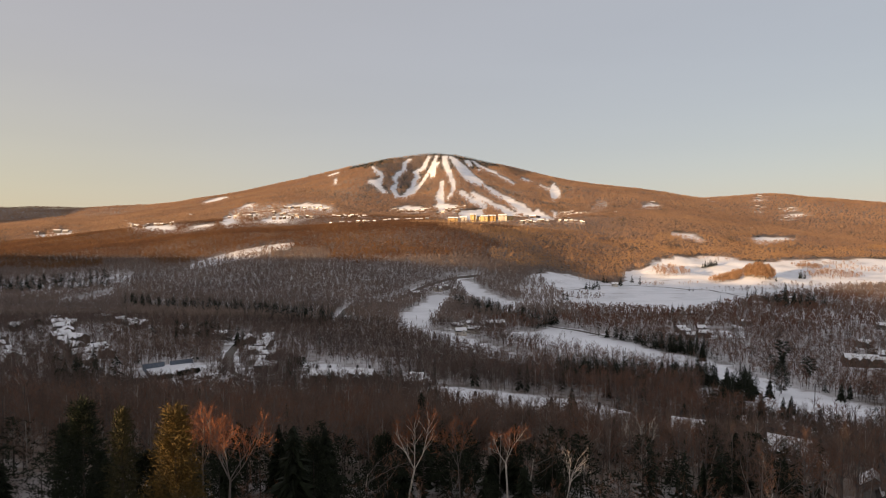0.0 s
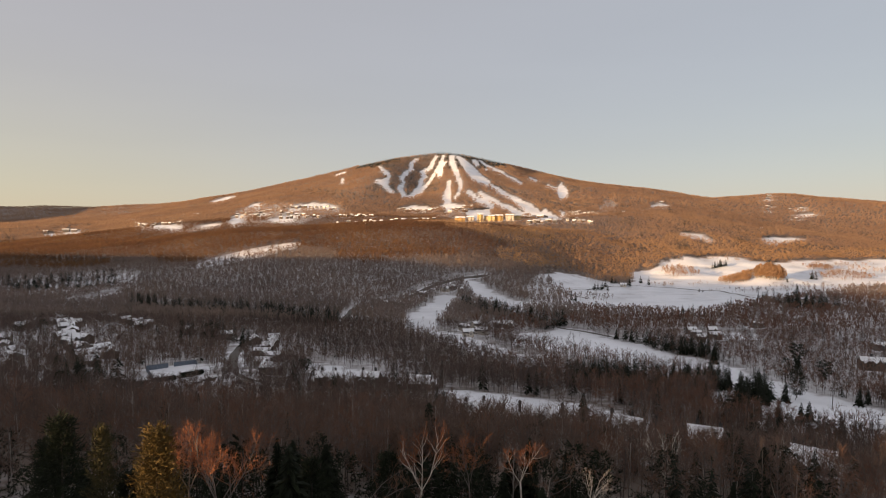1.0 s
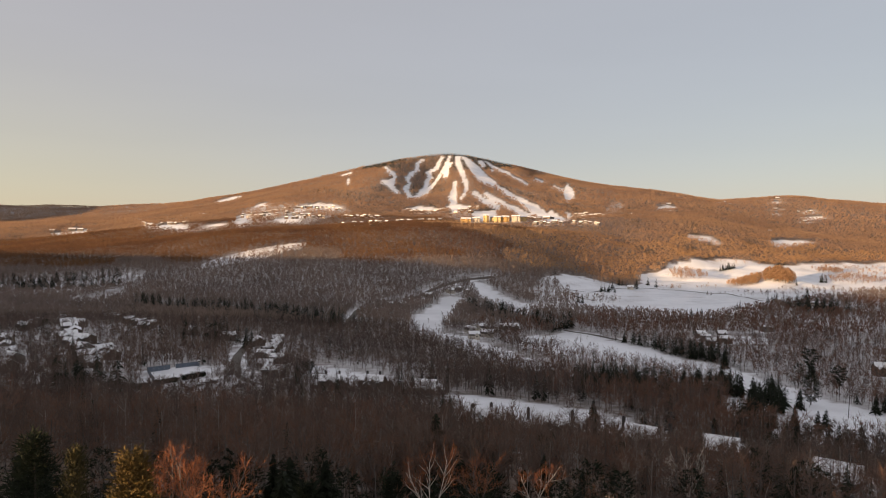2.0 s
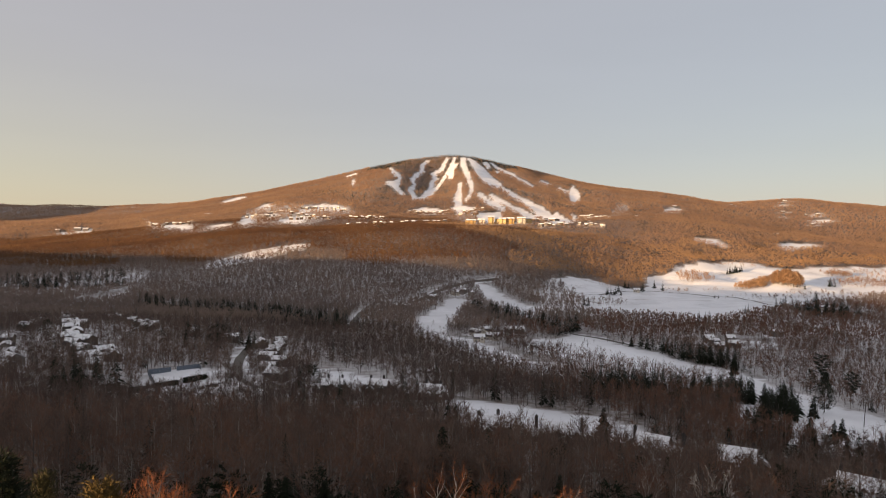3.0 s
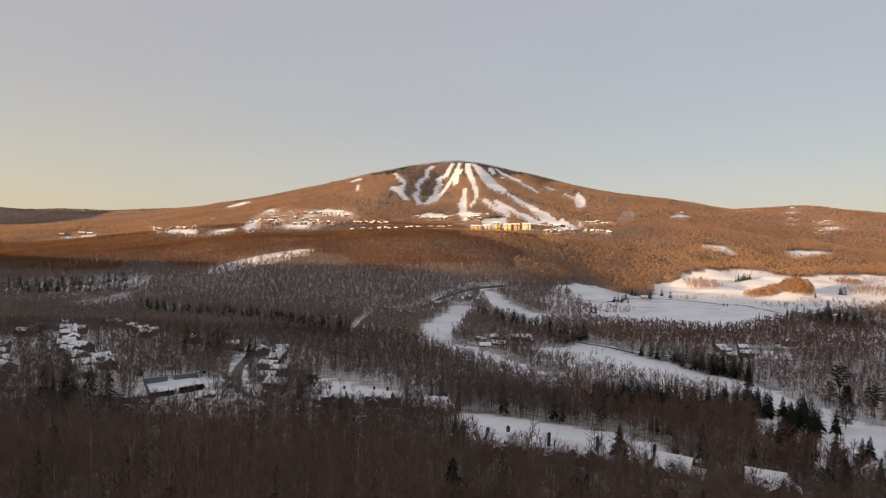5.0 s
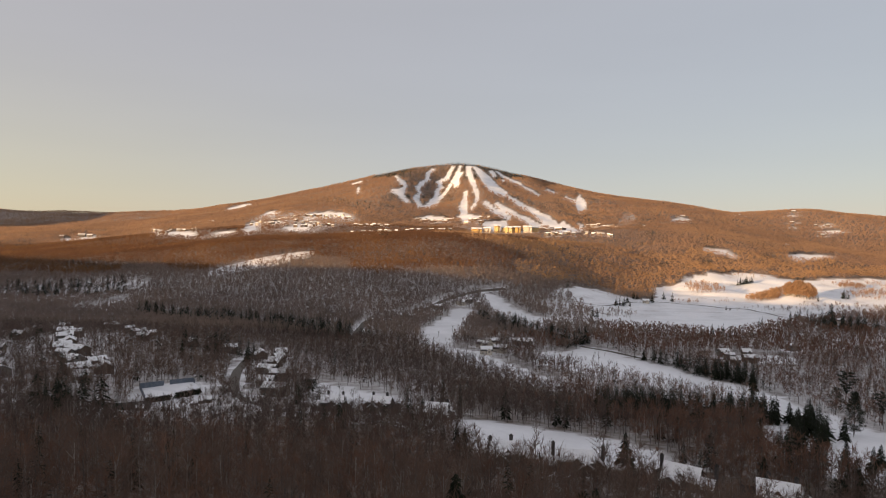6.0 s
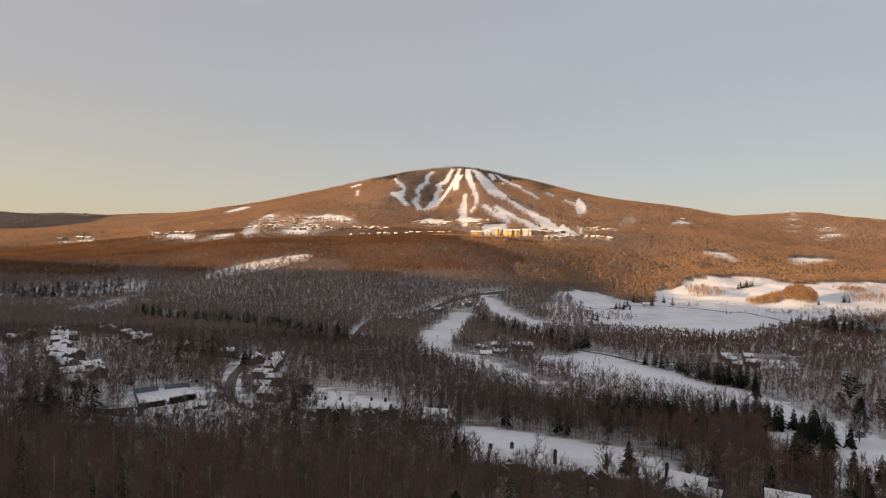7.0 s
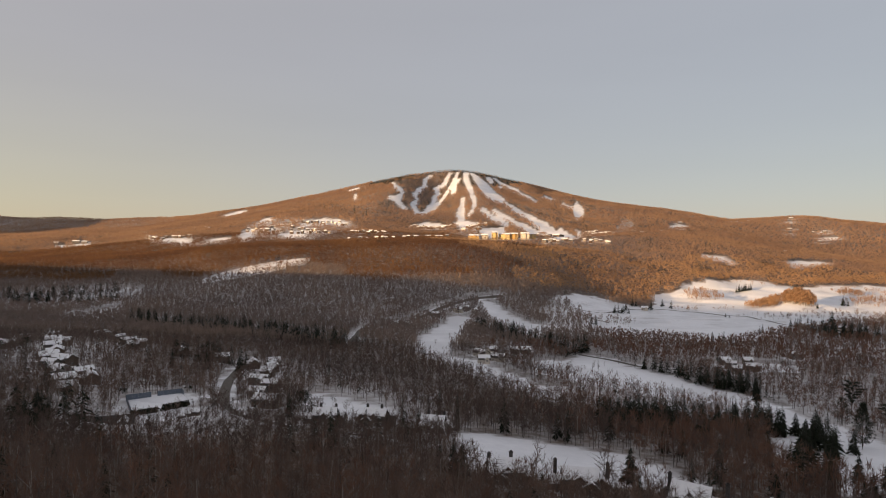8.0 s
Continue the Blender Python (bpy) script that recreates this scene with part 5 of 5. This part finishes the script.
LANDMARK_TREES += (
    (SPRUCES, 49, 226, 12), (SPRUCES, 44, 152, 12), (HEMLOCKS, 39, 154, 11), (HEMLOCKS, 20, 158, 11), (SPRUCES, 23, 160, 12), (HEMLOCKS, 52, 150, 11), (HEMLOCKS, 65, 145, 13), (HEMLOCKS, 68, 149, 12), (HEMLOCKS, 73, 140, 12),
    (HEMLOCKS, 112, 226, 12), (SPRUCES, 132, 254, 12), (SPRUCES, 141, 263, 13), (HEMLOCKS, 141, 256, 12), (SPRUCES, 149, 248, 13), (HEMLOCKS, 147, 239, 12), (SPRUCES, 89, 207, 11), (SPRUCES, 106, 260, 12),
)
LANDMARK_TREES += (
    (SPRUCES, 161, 437, 16), (SPRUCES, 160, 422, 15), (SPRUCES, 199, 464, 17), (SPRUCES, 185, 429, 16), (SPRUCES, 189, 388, 15), (SPRUCES, 215, 423, 17), (SPRUCES, 167, 350, 13), (SPRUCES, 150, 373, 14), (SPRUCES, 94, 339, 13),
    (SPRUCES, 101, 334, 13), (HEMLOCKS, 117, 355, 13), (PINES, 290, 507, 26), (PINES, 273, 442, 22), (HEMLOCKS, -180, 279, 13), (HEMLOCKS, -178, 295, 12), (HEMLOCKS, -168, 273, 12), (SPRUCES, -229, 510, 16), (SPRUCES, -205, 517, 15),
    (HEMLOCKS, -209, 509, 14), (SPRUCES, -181, 523, 13), (SPRUCES, -183, 544, 14), (HEMLOCKS, -86, 365, 13), (HEMLOCKS, -362, 503, 15), (HEMLOCKS, -352, 518, 15),
)
LANDMARK_TREES += (
    (SPRUCES, 129, 242, 11), (HEMLOCKS, 144, 259, 10), (SPRUCES, 152, 259, 11), (HEMLOCKS, 156, 252, 11), (SPRUCES, 170, 266, 12), (HEMLOCKS, 166, 249, 11), (SPRUCES, 169, 243, 10), (HEMLOCKS, 173, 239, 11), (SPRUCES, 139, 283, 12),
    (SPRUCES, 162, 322, 14), (SPRUCES, 162, 345, 15), (HEMLOCKS, 204, 279, 12), (SPRUCES, 257, 382, 13), (HEMLOCKS, 275, 382, 14), (SPRUCES, 268, 390, 12),
)
FORKED = (  # seed, place, height, fork, limbs, spread, bark, twigs, stoutness, what it is
    (1, -26.6, 72.2, 25.0, 0.68, 5, 0.75, BARK, SPRAY, 0.9, "red_maple", "leafless maple with red-budded twigs glowing in low sun"), (2, -30.6, 75, 25.0, 0.74, 4, 0.7, BARK, SPRAY, 0.8, "red_maple", "leafless maple with red-budded twigs glowing in low sun"),
    (3, -5.7, 91, 22.0, 0.60, 3, 0.42, PALE_BARK, SPRAY, 1.1, "forked_maple", "tall grey maple with forked stem and rusty top"), (4, 2.8, 94, 19.5, 0.62, 4, 0.5, BARK, SPRAY, 0.8, "red_maple", "slim leafless maple with a rusty crown"),
    (5, 10.7, 97, 17.4, 0.66, 3, 0.42, PALE_BARK, SPRAY, 1.25, "forked_birch", "pale forked birch with rusty upper twigs"), (6, 18.3, 88, 15.8, 0.60, 3, 0.5, PALE_BARK, PALE_BARK, 1.35, "forked_birch", "crooked white birch with bare pale limbs"),
    (7, 40, 118.5, 15.0, 0.45, 6, 0.5, PALE_BARK, PALE_BARK, 0.9, "forked_birch", "many-limbed pale birch without leaves"), (8, 29.8, 119, 15.0, 0.5, 5, 0.45, PALE_BARK, MAPLE_TWIG, 0.9, "forked_birch", "pale bare birch with slender upswept limbs"),
)
for seed, x, y, h, fork, limbs, spread, bark, twig, stout, name, label in FORKED:
    spots.append((x, y))
    tree = forked_tree(seed, name, label, bark, twig, h, fork, limbs, spread, (0, 4, 3) if twig is PALE_BARK else (0, 8, 6), stout)
    tree.matrix_world = pose(x, y, float(ground_at(x, y)))
for kind, x, y, h in LANDMARK_TREES:
    spots.append((x, y))
    kind = FULL_SPRUCES if kind is SPRUCES and y < 150 else kind
    set_tree(rng.choice(kind), x, y, h / (16.0 if kind[0] in MAPLES + BIRCHES else 1.0), rng.uniform(0, 360))
# a dark belt of young spruces under the brow
for i in range(115):
    x, y = rng.uniform(-62, 26), rng.uniform(88, 114)
    if min(math.hypot(x - a, y - b) for a, b in spots) < 3.4:
        continue
    spots.append((x, y))
    set_tree(rng.choice(FULL_SPRUCES if rng.random() < 0.3 else PINES if rng.random() < 0.15 else HEMLOCKS), x, y, rng.uniform(9, 13.5), rng.uniform(0, 360))
# the rest of the nearest wood
for i in range(900):
    y = 62 + 74 * math.sqrt(rng.random())
    x = rng.uniform(-1, 1) * (0.78 * y + 25)
    if min(math.hypot(x - a, y - b) for a, b in spots) < 5.2 or len(spots) > 380 or any(math.hypot(x - a, y - b) < r for a, b, r in YARDS):
        continue
    spots.append((x, y))
    fir = rng.random() < (0.66 if 80 < y < 116 and x < 12 else 0.10)
    h = rng.uniform(9, 13.5) if fir else rng.uniform(12.5, 17.0) - 2.2 * float(smooth(0, 40, x))
    if y < 85:
        h = min(h, 15)
    set_tree(rng.choice(FULL_SPRUCES if rng.random() < 0.3 else HEMLOCKS) if fir else rng.choice(MAPLES if rng.random() < 0.85 else BIRCHES), x, y, h / (1.0 if fir else 16.0), rng.uniform(0, 360))
# evergreens and a copse on the golf meadows
FIELD_FIRS = [evergreen(70 + i, "meadow_spruce", "dark spruce standing alone on a snowy meadow", 13, 9, (1.15, 1.4)[i]) for i in range(2)]
protos += FIELD_FIRS
MEADOW_FIRS = (
    (635, 1461, 16), (643, 1465, 18), (650, 1467, 17), (656, 1470, 19), (662, 1472, 17), (669, 1475, 16), (676, 1480, 18), (647, 1474, 17), (665, 1484, 17), (273, 1142, 14), (281, 1144, 16),
    (286, 1139, 15), (277, 1150, 15), (292, 1152, 17), (299, 1141, 12), (306, 1186, 18), (341, 1268, 19), (347, 1264, 15), (360, 1209, 22), (408, 1289, 18), (406, 1231, 20), (197, 977, 18),
    (203, 973, 15), (500, 980, 15), (506, 978, 16), (512, 983, 15),
)
MEADOW_FIRS += (
    (429, 922, 14), (451, 896, 13), (464, 898, 14), (458, 902, 13), (587, 1021, 22), (417, 906, 13), (539, 933, 15), (545, 909, 14), (552, 920, 15),
    (517, 986, 14), (515, 968, 13), (521, 970, 13), (527, 971, 14), (533, 969, 13), (539, 972, 13), (466, 1128, 8), (469, 1119, 7), (562, 981, 30), (704, 1262, 14), (795, 1330, 17),
    (802, 1338, 22), (809, 1334, 16), (300, 814, 17), (307, 811, 16), (314, 815, 18), (321, 812, 17), (328, 815, 18), (335, 811, 16), (342, 812, 15),
)
for x, y, h in MEADOW_FIRS:
    set_tree(rng.choice(FIELD_FIRS), x, y, h, rng.uniform(0, 360))
FOOT_FIRS = [evergreen(75 + i, "ridge_spruce", "dark spruce at the wooded foot of the ridge", 11, 9, (1.25, 1.6)[i]) for i in range(2)]
protos += FOOT_FIRS
for (x0, y0), (x1, y1), n in (((-470, 880), (-341, 818), 24), ((-341, 818), (-280, 798), 18), ((-280, 798), (-131, 700), 40), ((20, 900), (121, 734), 30), ((-840, 1060), (-640, 1120), 24), ((-860, 1010), (-700, 1040), 18), ((-760, 1030), (-600, 1075), 22), ((-260, 566), (-190, 552), 9),
                              ((96, 392), (150, 412), 20), ((150, 412), (200, 430), 22), ((176, 356), (205, 410), 16), ((-200, 318), (-170, 308), 7), ((505, 960), (560, 900), 14), ((195, 640), (250, 570), 14), ((215, 590), (252, 575), 9), ((500, 900), (580, 905), 16), ((104, 722), (146, 738), 7)):
    for i in range(n):
        u = (i + rng.uniform(0, 1)) / n
        set_tree(rng.choice(FOOT_FIRS), x0 + (x1 - x0) * u + rng.uniform(-7, 7), y0 + (y1 - y0) * u + rng.uniform(-12, 8), rng.uniform(13, 20) * (1.25 if y0 > 690 else 1.0), rng.uniform(0, 360))


def copse(seed, cx, cy, rx, ry, n, tall, label):
    g = np.random.default_rng(seed)
    t, r = g.uniform(0, 2 * math.pi, n), np.sqrt(g.uniform(0, 1, n))
    # far meadow copses get the lighter twigs, which add to their sunlit look
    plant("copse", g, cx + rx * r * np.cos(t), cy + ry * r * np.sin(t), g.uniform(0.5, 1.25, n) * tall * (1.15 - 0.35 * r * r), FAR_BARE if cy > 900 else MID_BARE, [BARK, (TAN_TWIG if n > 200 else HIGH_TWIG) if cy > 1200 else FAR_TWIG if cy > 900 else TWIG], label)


copse(1, 684, 1290, 30, 26, 420, 21, "dense brown copse on a knoll in the snowy meadow")
copse(16, 640, 1298, 30, 20, 240, 14, "lower tan copse beside the taller one on the knoll")
copse(2, 605, 1285, 32, 26, 220, 13, "light brown copse beside a snowy knoll")
copse(3, 530, 1388, 42, 45, 120, 15, "sparse young brown trees on a snowy slope")
copse(4, 475, 1215, 45, 12, 16, 9, "sparse brown shrubs along a meadow path")
copse(5, 424, 1221, 20, 14, 12, 10, "few bare trees in the snowy meadow")
copse(6, 890, 1370, 70, 50, 170, 13, "brown copse at the meadow's far side")
copse(7, 720, 1150, 120, 60, 90, 11, "scattered bare trees in the snowy meadow")
copse(8, 780, 1560, 120, 40, 70, 11, "scattered bare trees on the upper meadow")
copse(9, 230, 1010, 45, 40, 60, 11, "thin grey copse between two fairways")
copse(10, 1000, 1500, 120, 70, 120, 12, "open brown wood on the upper meadow")
copse(11, 110, 620, 50, 60, 26, 11, "few bare trees along the snowy fairway")
copse(13, 905, 1480, 30, 25, 120, 13, "brown copse beside a snowy slope")
copse(14, 560, 1120, 90, 25, 60, 8, "low brown shrubs along a meadow path")
copse(15, 330, 1290, 45, 20, 60, 12, "bare trees behind a snowy strip of meadow")
copse(12, -10, 760, 25, 60, 14, 10, "few bare trees on a snowy fairway")
def thicket(seed, x0, y0, x1, y1, deep, n, tall, label):
    """Young hardwoods packed in a strip of ground."""
    g = np.random.default_rng(seed)
    u, v = g.uniform(0, 1, n), g.uniform(-deep, deep, n)
    x, y = x0 + (x1 - x0) * u, y0 + (y1 - y0) * u + v
    plant("thicket", g, x, y, g.uniform(0.7, 1.2, n) * tall, NEAR_BARE, [BARK, TWIG], label)


thicket(1, -4, 246, 30, 244, 4, 110, 6.6, "young bare hardwoods packed below the townhouses")
thicket(2, 28, 241, 58, 238, 4, 110, 6.4, "dense young hardwoods before a townhouse")
thicket(3, 56, 234, 84, 224, 4, 90, 4.4, "grey-brown young trees before a snowy roof")
thicket(4, 82, 218, 108, 208, 4, 80, 4.4, "bare young trees on the slope below a house")
thicket(6, -16, 124, 8, 126, 5, 70, 14.5, "tall bare hardwoods close round a dark spruce")
thicket(5, -84, 339, -4, 332, 4, 150, 5.2, "young bare trees along the lower field edge")
for ob in protos:
    for o in (*ob.children_recursive, ob):
        bpy.data.objects.remove(o)
